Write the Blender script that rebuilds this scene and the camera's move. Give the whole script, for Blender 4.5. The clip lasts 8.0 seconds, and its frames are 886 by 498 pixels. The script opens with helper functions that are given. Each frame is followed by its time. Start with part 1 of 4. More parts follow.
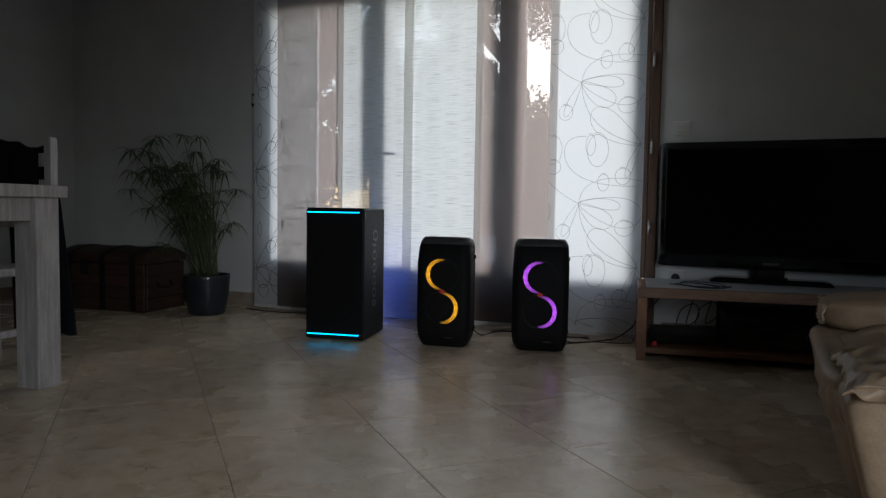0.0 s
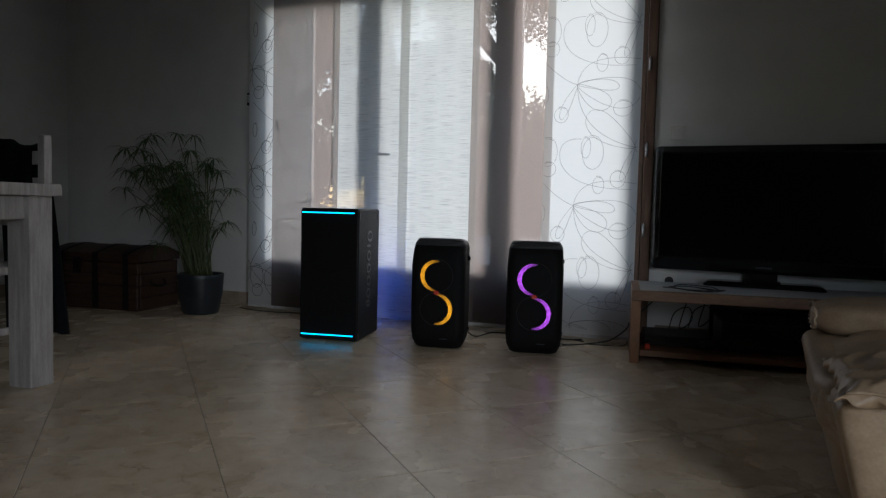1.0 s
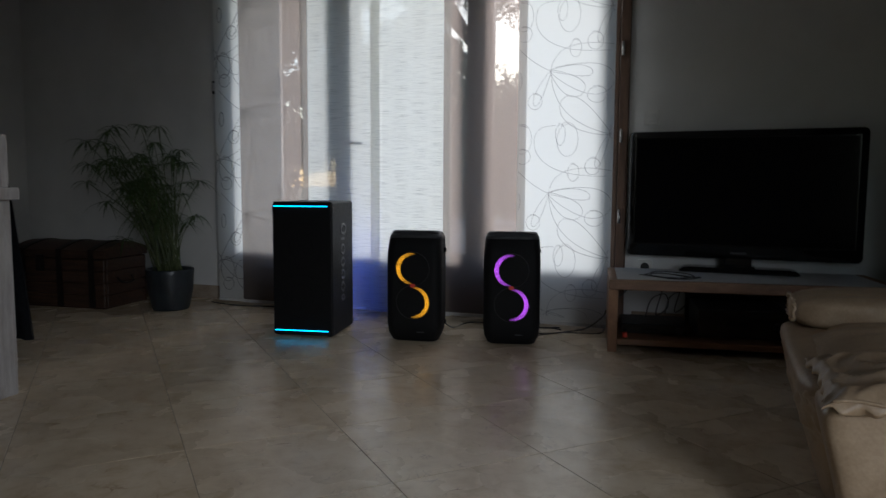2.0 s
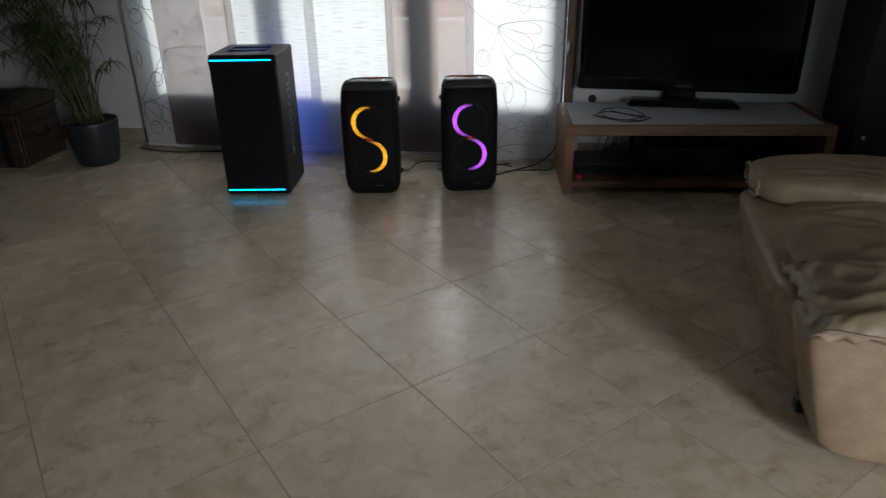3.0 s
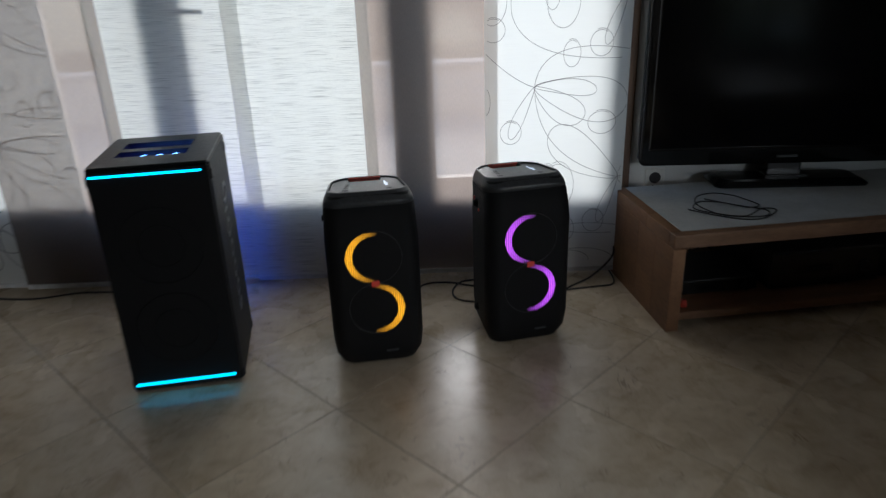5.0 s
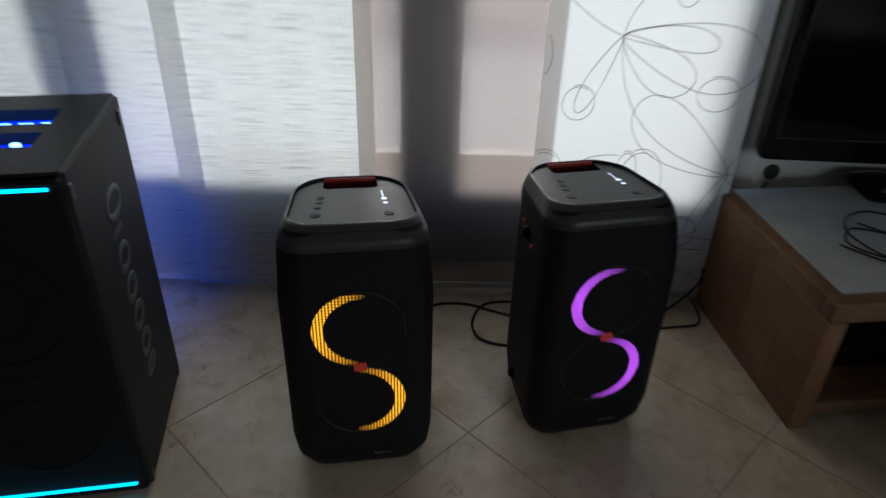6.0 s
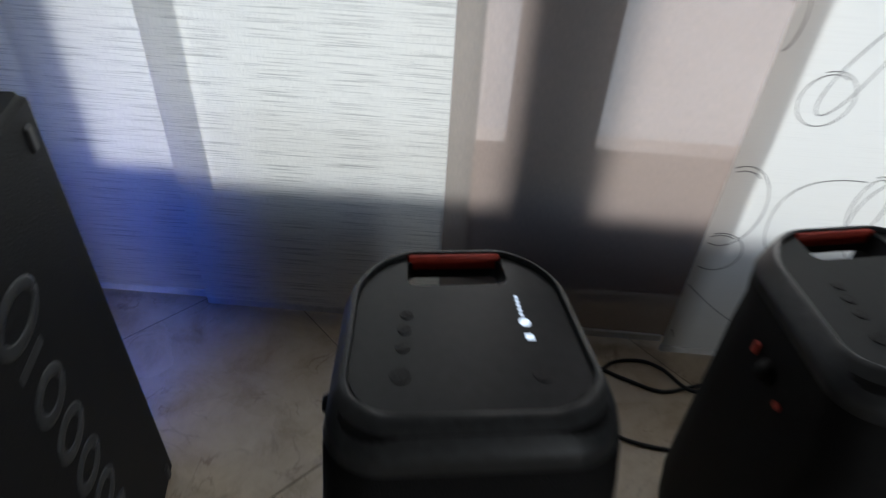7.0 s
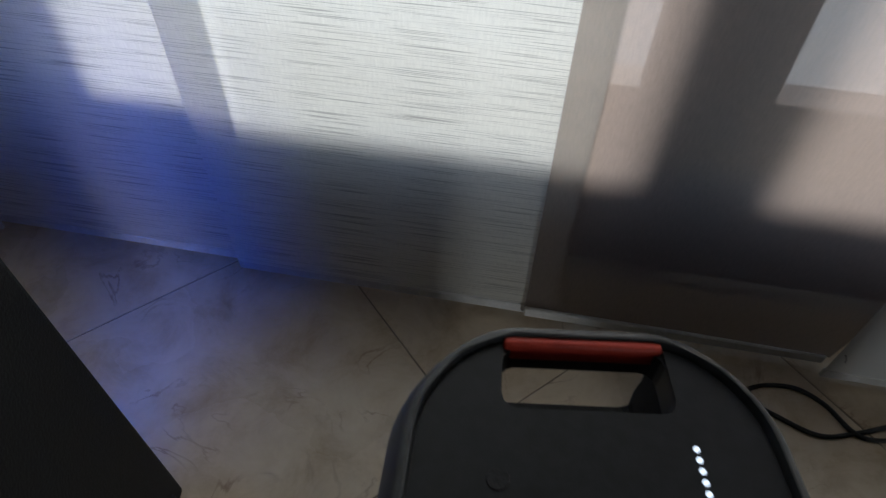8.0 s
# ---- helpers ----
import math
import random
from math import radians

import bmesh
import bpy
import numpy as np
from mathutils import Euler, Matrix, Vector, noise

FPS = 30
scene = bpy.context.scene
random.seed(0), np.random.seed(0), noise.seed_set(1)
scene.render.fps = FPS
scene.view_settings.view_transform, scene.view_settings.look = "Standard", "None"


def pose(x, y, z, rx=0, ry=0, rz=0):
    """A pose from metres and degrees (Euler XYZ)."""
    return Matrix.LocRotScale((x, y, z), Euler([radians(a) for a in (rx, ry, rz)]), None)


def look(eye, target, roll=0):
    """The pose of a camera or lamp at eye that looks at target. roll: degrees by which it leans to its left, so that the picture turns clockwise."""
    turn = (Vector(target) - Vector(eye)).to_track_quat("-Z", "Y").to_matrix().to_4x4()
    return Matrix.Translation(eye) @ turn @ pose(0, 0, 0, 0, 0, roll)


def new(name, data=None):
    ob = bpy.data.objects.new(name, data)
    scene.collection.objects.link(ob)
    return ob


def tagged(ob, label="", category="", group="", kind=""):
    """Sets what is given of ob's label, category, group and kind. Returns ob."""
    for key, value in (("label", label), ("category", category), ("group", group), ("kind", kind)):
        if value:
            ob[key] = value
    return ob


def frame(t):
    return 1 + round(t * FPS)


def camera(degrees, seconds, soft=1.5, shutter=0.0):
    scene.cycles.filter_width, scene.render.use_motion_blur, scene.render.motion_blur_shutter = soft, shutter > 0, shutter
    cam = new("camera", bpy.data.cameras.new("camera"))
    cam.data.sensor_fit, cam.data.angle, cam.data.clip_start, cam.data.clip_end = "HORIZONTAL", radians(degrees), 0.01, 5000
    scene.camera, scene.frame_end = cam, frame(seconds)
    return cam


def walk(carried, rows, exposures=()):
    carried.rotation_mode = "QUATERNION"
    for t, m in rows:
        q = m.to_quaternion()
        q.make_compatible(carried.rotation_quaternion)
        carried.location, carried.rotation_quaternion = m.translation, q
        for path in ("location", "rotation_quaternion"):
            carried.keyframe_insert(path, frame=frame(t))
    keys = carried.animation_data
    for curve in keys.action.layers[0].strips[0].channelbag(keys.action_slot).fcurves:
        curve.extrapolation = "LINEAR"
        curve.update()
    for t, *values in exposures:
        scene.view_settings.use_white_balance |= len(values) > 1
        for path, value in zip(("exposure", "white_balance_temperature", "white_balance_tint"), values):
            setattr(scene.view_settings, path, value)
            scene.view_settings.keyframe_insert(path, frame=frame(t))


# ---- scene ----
cam = camera(65.5, 8.0, soft=1.3, shutter=0.6)
PATH = [
    (0, (0.247, -0.342, 0.739), (-0.488, 1.514, 0.621), 0.9),
    (0.5, (0.245, -0.343, 0.743), (-0.477, 1.516, 0.626), 1.3),
    (1, (0.244, -0.345, 0.747), (-0.475, 1.518, 0.629), 1.4),
    (2.3, (0.18, -0.28, 0.876), (-0.396, 1.619, 0.621), -1.7),
    (2.5, (0.141, -0.273, 0.963), (-0.385, 1.606, 0.514), -4.0),
    (2.8, (-0.01, -0.298, 1.237), (-0.38, 1.487, 0.413), -1.3),
    (3, (-0.092, -0.291, 1.254), (-0.429, 1.497, 0.422), -1.1),
    (3.5, (-0.328, -0.211, 1.261), (-0.649, 1.603, 0.482), -0.3),
    (4, (-0.591, 0.064, 1.246), (-0.864, 1.896, 0.493), -0.7),
    (4.5, (-0.836, 0.53, 1.214), (-0.972, 2.383, 0.473), -1.5),
    (5, (-0.894, 1.063, 1.222), (-0.875, 2.911, 0.457), -2.0),
    (5.2, (-0.912, 1.26, 1.22), (-0.886, 3.096, 0.424), -2.0),
    (6.3, (-0.989, 2.25, 1.176), (-0.98, 3.872, 0.006), 3.7),
    (6.5, (-1.024, 2.401, 1.149), (-1.084, 3.964, -0.097), 3.3),
    (6.7, (-1.063, 2.545, 1.135), (-1.162, 4.068, -0.157), 3.0),
    (7, (-1.132, 2.722, 1.105), (-1.162, 4.215, -0.225), 3.8),
    (7.5, (-1.167, 2.97, 0.987), (-1.297, 4.298, -0.502), 3.3),
    (8, (-1.187, 3.064, 0.966), (-1.388, 4.301, -0.592), 1.4),
]
walk(cam, [(t, look(eye, target, roll)) for t, eye, target, roll in PATH],
     exposures=[(0.0, 0.44, 5720, 10), (1.2, 0.43, 5720, 10), (2.4, 0.46, 5750, 9), (3.0, 1.0, 5850, 8), (3.5, 1.04, 5850, 8), (4.0, 0.98, 5830, 8), (5.2, 0.63, 5750, 8), (6.5, 0.5, 5820, 8), (7.0, 0.55, 5870, 8), (7.5, 0.44, 5920, 8), (8.0, 0.56, 5980, 8)])

# ---- daylight: bright overcast, soft sun in front of the window ----
SUN_HIGH = 23
world = bpy.data.worlds.new("sky")
scene.world = world
world.use_nodes = True
wn = world.node_tree.nodes
sky = wn.new("ShaderNodeTexSky")
sky.sky_type = "NISHITA"
sky.sun_disc = False
sky.sun_elevation = radians(SUN_HIGH)
sky.sun_rotation = radians(0)
sky.dust_density = 1.0
sky.air_density = 1.2
wn["Background"].inputs["Strength"].default_value = 0.2
world.node_tree.links.new(sky.outputs[0], wn["Background"].inputs["Color"])
sun = new("sun", bpy.data.lights.new("sun", "SUN"))
sun.data.energy = 3.4
sun.data.angle = radians(24)
sun.data.color = (1.0, 0.965, 0.915)
sun.matrix_world = look((-1.5, 20, 20 * math.tan(radians(SUN_HIGH))), (-1.4, 0, 0))

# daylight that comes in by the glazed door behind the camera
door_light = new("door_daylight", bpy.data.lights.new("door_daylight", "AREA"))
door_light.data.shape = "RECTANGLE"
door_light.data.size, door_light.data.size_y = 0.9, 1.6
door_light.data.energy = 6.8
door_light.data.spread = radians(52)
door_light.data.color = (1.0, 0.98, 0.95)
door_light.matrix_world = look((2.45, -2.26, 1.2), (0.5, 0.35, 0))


# ---- materials ----
def mat(name):
    m = bpy.data.materials.new(name)
    m.use_nodes = True
    return m, m.node_tree.nodes, m.node_tree.links


def ramp(nodes, stops):
    r = nodes.new("ShaderNodeValToRGB")
    while len(r.color_ramp.elements) < len(stops):
        r.color_ramp.elements.new(0.5)
    for e, (p, c) in zip(r.color_ramp.elements, stops):
        e.position = p
        e.color = (*c, 1) if len(c) == 3 else c
    return r


def grained(name, dark, light, scale=20, rough=0.5, stretch=(1, 1, 1), bump=0.1, metal=0.0, detail=6, spread=0.12, rough_spread=0.1, fine=8, shift=True, gloss=0.5):
    """A surface with two scales of variation in colour, gloss and relief."""
    m, n, l = mat(name)
    b = n["Principled BSDF"]
    tc = n.new("ShaderNodeTexCoord")
    mp = n.new("ShaderNodeMapping")
    mp.inputs["Scale"].default_value = stretch
    l.new(tc.outputs["Object"], mp.inputs["Vector"])
    info = n.new("ShaderNodeObjectInfo")
    off = n.new("ShaderNodeVectorMath")
    off.operation = "MULTIPLY_ADD"
    comb = n.new("ShaderNodeCombineXYZ")
    for k in range(3):
        l.new(info.outputs["Random"], comb.inputs[k])
    off.inputs[1].default_value = (17.3, 31.7, 11.9) if shift else (0, 0, 0)
    l.new(comb.outputs[0], off.inputs[0])
    l.new(mp.outputs[0], off.inputs[2])
    a = n.new("ShaderNodeTexNoise")
    a.inputs["Scale"].default_value = scale
    a.inputs["Detail"].default_value = detail
    l.new(off.outputs[0], a.inputs["Vector"])
    f = n.new("ShaderNodeTexNoise")
    f.inputs["Scale"].default_value = scale * fine
    f.inputs["Detail"].default_value = 3
    l.new(off.outputs[0], f.inputs["Vector"])
    mix = n.new("ShaderNodeMath")
    mix.operation = "MULTIPLY_ADD"
    mix.inputs[1].default_value = 0.3
    l.new(f.outputs[0], mix.inputs[0])
    add = n.new("ShaderNodeMath")
    add.operation = "MULTIPLY"
    add.inputs[1].default_value = 0.7
    l.new(a.outputs[0], add.inputs[0])
    l.new(add.outputs[0], mix.inputs[2])
    r = ramp(n, ((0.5 - spread, dark), (0.5 + spread, light)))
    l.new(mix.outputs[0], r.inputs[0])
    l.new(r.outputs[0], b.inputs["Base Color"])
    rr = n.new("ShaderNodeMapRange")
    rr.inputs["To Min"].default_value = max(0.02, rough - rough_spread)
    rr.inputs["To Max"].default_value = rough + rough_spread
    l.new(a.outputs[0], rr.inputs["Value"])
    l.new(rr.outputs[0], b.inputs["Roughness"])
    b.inputs["Metallic"].default_value = metal
    b.inputs["Specular IOR Level"].default_value = gloss
    if bump:
        bp = n.new("ShaderNodeBump")
        bp.inputs["Strength"].default_value = bump
        bp.inputs["Distance"].default_value = 0.004
        l.new(mix.outputs[0], bp.inputs["Height"])
        l.new(bp.outputs[0], b.inputs["Normal"])
    return m


def glow(name, colour, strength, dotted=False):
    m, n, l = mat(name)
    b = n["Principled BSDF"]
    b.inputs["Base Color"].default_value = (0.01, 0.01, 0.01, 1)
    b.inputs["Emission Color"].default_value = (*colour, 1)
    b.inputs["Emission Strength"].default_value = strength
    if dotted:
        tc = n.new("ShaderNodeTexCoord")
        v = n.new("ShaderNodeTexVoronoi")
        v.inputs["Scale"].default_value = 160
        v.inputs["Randomness"].default_value = 0.0
        v.voronoi_dimensions = "2D"
        sx = n.new("ShaderNodeSeparateXYZ")
        cx = n.new("ShaderNodeCombineXYZ")
        l.new(tc.outputs["Object"], sx.inputs[0])
        l.new(sx.outputs["X"], cx.inputs["X"])
        l.new(sx.outputs["Z"], cx.inputs["Y"])
        l.new(cx.outputs[0], v.inputs["Vector"])
        r = ramp(n, ((0.2, (1, 1, 1)), (0.44, (0.03, 0.03, 0.03))))
        l.new(v.outputs["Distance"], r.inputs[0])
        at = n.new("ShaderNodeAttribute")
        at.attribute_name = "fade"
        k = n.new("ShaderNodeMath")
        k.operation = "MULTIPLY"
        l.new(r.outputs[0], k.inputs[0])
        l.new(at.outputs["Fac"], k.inputs[1])
        k2 = n.new("ShaderNodeMath")
        k2.operation = "MULTIPLY"
        k2.inputs[1].default_value = strength
        l.new(k.outputs[0], k2.inputs[0])
        l.new(k2.outputs[0], b.inputs["Emission Strength"])
    return m


def fabric(name, colour, opening, through_share, slub=0.0, weave=0.0):
    """Sheer blind cloth: part open weave, part scattering thread, with slubs running across it."""
    m, n, l = mat(name)
    out = n["Material Output"]
    n.remove(n["Principled BSDF"])
    tc = n.new("ShaderNodeTexCoord")
    mp = n.new("ShaderNodeMapping")
    mp.inputs["Scale"].default_value = (8, 1, 820)
    l.new(tc.outputs["Object"], mp.inputs["Vector"])
    nz = n.new("ShaderNodeTexNoise")
    nz.inputs["Scale"].default_value = 1.0
    nz.inputs["Detail"].default_value = 4
    l.new(mp.outputs[0], nz.inputs["Vector"])
    line = ramp(n, ((0.55, (0, 0, 0)), (0.62, (1, 1, 1))))
    l.new(nz.outputs[0], line.inputs[0])
    mp2 = n.new("ShaderNodeMapping")
    mp2.inputs["Scale"].default_value = (900, 1, 900)
    l.new(tc.outputs["Object"], mp2.inputs["Vector"])
    nw = n.new("ShaderNodeTexNoise")
    nw.inputs["Scale"].default_value = 1.0
    l.new(mp2.outputs[0], nw.inputs["Vector"])
    mp3 = n.new("ShaderNodeMapping")
    mp3.inputs["Scale"].default_value = (420, 1, 60)
    l.new(tc.outputs["Object"], mp3.inputs["Vector"])
    nv = n.new("ShaderNodeTexNoise")
    nv.inputs["Scale"].default_value = 1.0
    l.new(mp3.outputs[0], nv.inputs["Vector"])
    col = n.new("ShaderNodeMix")
    col.data_type = "RGBA"
    col.inputs["A"].default_value = (*colour, 1)
    col.inputs["B"].default_value = (*[c * 0.42 for c in colour], 1)
    f = n.new("ShaderNodeMath")
    f.operation = "MULTIPLY"
    f.inputs[1].default_value = slub
    l.new(line.outputs[0], f.inputs[0])
    l.new(f.outputs[0], col.inputs["Factor"])
    dif = n.new("ShaderNodeBsdfDiffuse")
    tra = n.new("ShaderNodeBsdfTranslucent")
    l.new(col.outputs["Result"], dif.inputs["Color"])
    l.new(col.outputs["Result"], tra.inputs["Color"])
    mx = n.new("ShaderNodeMixShader")
    mx.inputs[0].default_value = through_share
    l.new(dif.outputs[0], mx.inputs[1])
    l.new(tra.outputs[0], mx.inputs[2])
    op = n.new("ShaderNodeBsdfTransparent")
    op.inputs[0].default_value = (*[0.75 + 0.25 * c for c in colour], 1)
    om = n.new("ShaderNodeMath")
    om.operation = "MULTIPLY_ADD"
    om.inputs[1].default_value = weave
    sm = n.new("ShaderNodeMath")
    sm.operation = "ADD"
    l.new(nw.outputs[0], sm.inputs[0])
    l.new(nv.outputs[0], sm.inputs[1])
    ce = n.new("ShaderNodeMath")
    ce.operation = "SUBTRACT"
    ce.inputs[1].default_value = 1.0
    l.new(sm.outputs[0], ce.inputs[0])
    l.new(ce.outputs[0], om.inputs[0])
    om.inputs[2].default_value = opening
    fin = n.new("ShaderNodeMath")
    fin.operation = "MULTIPLY"
    inv = n.new("ShaderNodeMath")
    inv.operation = "SUBTRACT"
    inv.inputs[0].default_value = 1.0
    l.new(f.outputs[0], inv.inputs[1])
    l.new(inv.outputs[0], fin.inputs[0])
    l.new(om.outputs[0], fin.inputs[1])
    cl = n.new("ShaderNodeClamp")
    l.new(fin.outputs[0], cl.inputs[0])
    m2 = n.new("ShaderNodeMixShader")
    l.new(cl.outputs[0], m2.inputs[0])
    l.new(mx.outputs[0], m2.inputs[1])
    l.new(op.outputs[0], m2.inputs[2])
    l.new(m2.outputs[0], out.inputs["Surface"])
    return m


def tile_material():
    m, n, l = mat("beige_marbled_tile")
    b = n["Principled BSDF"]
    tc = n.new("ShaderNodeTexCoord")
    info = n.new("ShaderNodeObjectInfo")
    comb = n.new("ShaderNodeCombineXYZ")
    for k in range(3):
        l.new(info.outputs["Random"], comb.inputs[k])
    off = n.new("ShaderNodeVectorMath")
    off.operation = "MULTIPLY_ADD"
    off.inputs[1].default_value = (23.1, 57.7, 9.3)
    l.new(comb.outputs[0], off.inputs[0])
    l.new(tc.outputs["Object"], off.inputs[2])
    a = n.new("ShaderNodeTexNoise")
    a.inputs["Scale"].default_value = 11
    a.inputs["Detail"].default_value = 8
    a.inputs["Roughness"].default_value = 0.68
    a.inputs["Distortion"].default_value = 0.4
    l.new(off.outputs[0], a.inputs["Vector"])
    r = ramp(n, ((0.3, (0.48, 0.37, 0.24)), (0.5, (0.63, 0.52, 0.375)), (0.7, (0.71, 0.61, 0.465))))
    l.new(a.outputs[0], r.inputs[0])
    v = n.new("ShaderNodeTexNoise")
    v.inputs["Scale"].default_value = 5.5
    v.inputs["Detail"].default_value = 6
    v.inputs["Distortion"].default_value = 1.6
    l.new(off.outputs[0], v.inputs["Vector"])
    vr = ramp(n, ((0.485, (0, 0, 0)), (0.5, (1, 1, 1)), (0.515, (0, 0, 0))))
    l.new(v.outputs[0], vr.inputs[0])
    pz = n.new("ShaderNodeTexNoise")
    pz.inputs["Scale"].default_value = 12
    l.new(off.outputs[0], pz.inputs["Vector"])
    pr = ramp(n, ((0.5, (0, 0, 0)), (0.72, (0.75, 0.75, 0.75))))
    l.new(pz.outputs[0], pr.inputs[0])
    pm = n.new("ShaderNodeMath")
    pm.operation = "MULTIPLY"
    l.new(vr.outputs[0], pm.inputs[0])
    l.new(pr.outputs[0], pm.inputs[1])
    mx = n.new("ShaderNodeMix")
    mx.data_type = "RGBA"
    mx.inputs["B"].default_value = (0.24, 0.14, 0.085, 1)
    l.new(pm.outputs[0], mx.inputs["Factor"])
    l.new(r.outputs[0], mx.inputs["A"])
    hue = n.new("ShaderNodeHueSaturation")
    mr = n.new("ShaderNodeMapRange")
    mr.inputs["To Min"].default_value = 0.97
    mr.inputs["To Max"].default_value = 1.03
    l.new(info.outputs["Random"], mr.inputs["Value"])
    l.new(mr.outputs[0], hue.inputs["Value"])
    l.new(mx.outputs["Result"], hue.inputs["Color"])
    l.new(hue.outputs[0], b.inputs["Base Color"])
    rg = n.new("ShaderNodeTexNoise")
    rg.inputs["Scale"].default_value = 3
    rg.inputs["Detail"].default_value = 5
    l.new(tc.outputs["Object"], rg.inputs["Vector"])
    rm = n.new("ShaderNodeMapRange")
    rm.inputs["To Min"].default_value = 0.21
    rm.inputs["To Max"].default_value = 0.33
    l.new(rg.outputs[0], rm.inputs["Value"])
    l.new(rm.outputs[0], b.inputs["Roughness"])
    bp = n.new("ShaderNodeBump")
    bp.inputs["Strength"].default_value = 0.06
    bp.inputs["Distance"].default_value = 0.002
    l.new(a.outputs[0], bp.inputs["Height"])
    l.new(bp.outputs[0], b.inputs["Normal"])
    return m


M_TILE = tile_material()
M_GROUT = grained("grout", (0.2, 0.165, 0.125), (0.3, 0.25, 0.19), 40, 0.9)
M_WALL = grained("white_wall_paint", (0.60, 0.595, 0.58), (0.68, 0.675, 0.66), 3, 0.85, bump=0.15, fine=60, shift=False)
# unseen south and east walls, coloured dark so less light bounces back
M_BACKWALL = grained("bounce_absorbing_wall_grey", (0.27, 0.255, 0.235), (0.33, 0.315, 0.29), 3, 0.85, bump=0.15, fine=60, shift=False)
M_CEIL = grained("ceiling_paint", (0.56, 0.56, 0.545), (0.62, 0.62, 0.605), 3, 0.9, bump=0.05, shift=False)
M_FRAME = grained("brown_window_wood", (0.068, 0.036, 0.021), (0.12, 0.068, 0.042), 8, 0.5, stretch=(6, 6, 0.6), bump=0.1)
M_BASE = grained("baseboard_tile", (0.26, 0.20, 0.15), (0.38, 0.31, 0.24), 14, 0.35)
M_WHITE_CLOTH = fabric("white_slub_cloth", (0.83, 0.825, 0.77), 0.10, 0.54, slub=0.85, weave=0.25)
M_TAUPE_CLOTH = fabric("taupe_sheer_cloth", (0.35, 0.283, 0.245), 0.32, 0.96, slub=0.1, weave=0.22)
M_SWIRL_CLOTH = fabric("white_plain_cloth", (0.81, 0.81, 0.775), 0.0, 0.52, slub=0.06, weave=0.03)
M_HEM = grained("hem_weight_bar", (0.5, 0.49, 0.47), (0.62, 0.61, 0.6), 30, 0.5)
M_THREAD = grained("grey_embroidery_thread", (0.16, 0.15, 0.14), (0.26, 0.25, 0.24), 200, 0.7)
M_STEEL = grained("brushed_steel", (0.45, 0.45, 0.45), (0.62, 0.62, 0.62), 60, 0.3, metal=1.0)
M_BLACK = grained("black_plastic", (0.012, 0.012, 0.013), (0.022, 0.022, 0.024), 60, 0.42, bump=0.08)
M_VINYL = grained("black_textured_cabinet", (0.008, 0.0085, 0.010), (0.014, 0.0145, 0.016), 300, 0.6, bump=0.4, fine=3, gloss=0.25)
M_GRILLE = grained("black_speaker_grille", (0.004, 0.004, 0.0045), (0.009, 0.009, 0.0095), 420, 0.6, bump=0.4, fine=2, gloss=0.16)
M_TOPPLATE = grained("dark_grey_soft_plastic", (0.0085, 0.0097, 0.0107), (0.0135, 0.0152, 0.0166), 90, 0.42, bump=0.05, gloss=0.2)
M_RIM = grained("grey_satin_rim", (0.03, 0.0315, 0.033), (0.045, 0.047, 0.05), 90, 0.42, bump=0.04, gloss=0.35)
M_RED = grained("red_rubber_grip", (0.42, 0.035, 0.018), (0.55, 0.055, 0.03), 70, 0.5)
M_LOGO = glow("red_badge", (1.0, 0.06, 0.03), 0.10)
M_MARK = grained("grey_lettering", (0.036, 0.038, 0.041), (0.056, 0.06, 0.064), 40, 0.5)
M_CYAN = glow("cyan_light_bar", (0.03, 0.55, 1.0), 2.2)
M_BLUE = glow("blue_button_light", (0.004, 0.02, 1.0), 1.1)
M_BLUEHOT = glow("pale_blue_button_light", (0.16, 0.4, 1.0), 5)
M_REAR = glow("blue_rear_light", (0.008, 0.12, 1.0), 24)
M_ORANGE = glow("amber_ring_light", (1.0, 0.42, 0.008), 1.7, dotted=True)
M_PURPLE = glow("violet_ring_light", (0.62, 0.10, 0.95), 1.7, dotted=True)
M_ICON = glow("white_icon_light", (0.75, 0.85, 1.0), 0.95)
M_SCREEN = grained("black_glossy_screen", (0.003, 0.003, 0.004), (0.004, 0.004, 0.005), 5, 0.12, bump=0, gloss=0.2, rough_spread=0.02)
M_PIANO = grained("black_gloss_bezel", (0.006, 0.006, 0.006), (0.01, 0.01, 0.01), 8, 0.16, bump=0, rough_spread=0.03)
M_WOOD = grained("warm_beech_wood", (0.135, 0.068, 0.034), (0.265, 0.148, 0.08), 5, 0.5, stretch=(1, 5, 5), bump=0.1, spread=0.2)
M_WOOD_SIDE = grained("mottled_beech_panel", (0.15, 0.07, 0.031), (0.29, 0.152, 0.073), 4, 0.5, stretch=(4, 1, 3), bump=0.1, spread=0.2)
M_LAMINATE = grained("pale_grey_laminate", (0.42, 0.43, 0.43), (0.52, 0.53, 0.53), 10, 0.45, bump=0.03)
M_TABLE = grained("whitewashed_wood", (0.42, 0.39, 0.38), (0.62, 0.60, 0.59), 7, 0.6, stretch=(8, 8, 0.8), bump=0.2)
M_CHEST = grained("dark_worn_wood", (0.026, 0.012, 0.007), (0.07, 0.035, 0.02), 7, 0.55, stretch=(0.8, 8, 8), bump=0.3)
M_IRON = grained("black_iron_strap", (0.012, 0.011, 0.01), (0.03, 0.027, 0.025), 40, 0.5, metal=0.6)
M_POT = grained("blue_grey_glazed_pot", (0.013, 0.018, 0.024), (0.026, 0.033, 0.041), 14, 0.35)
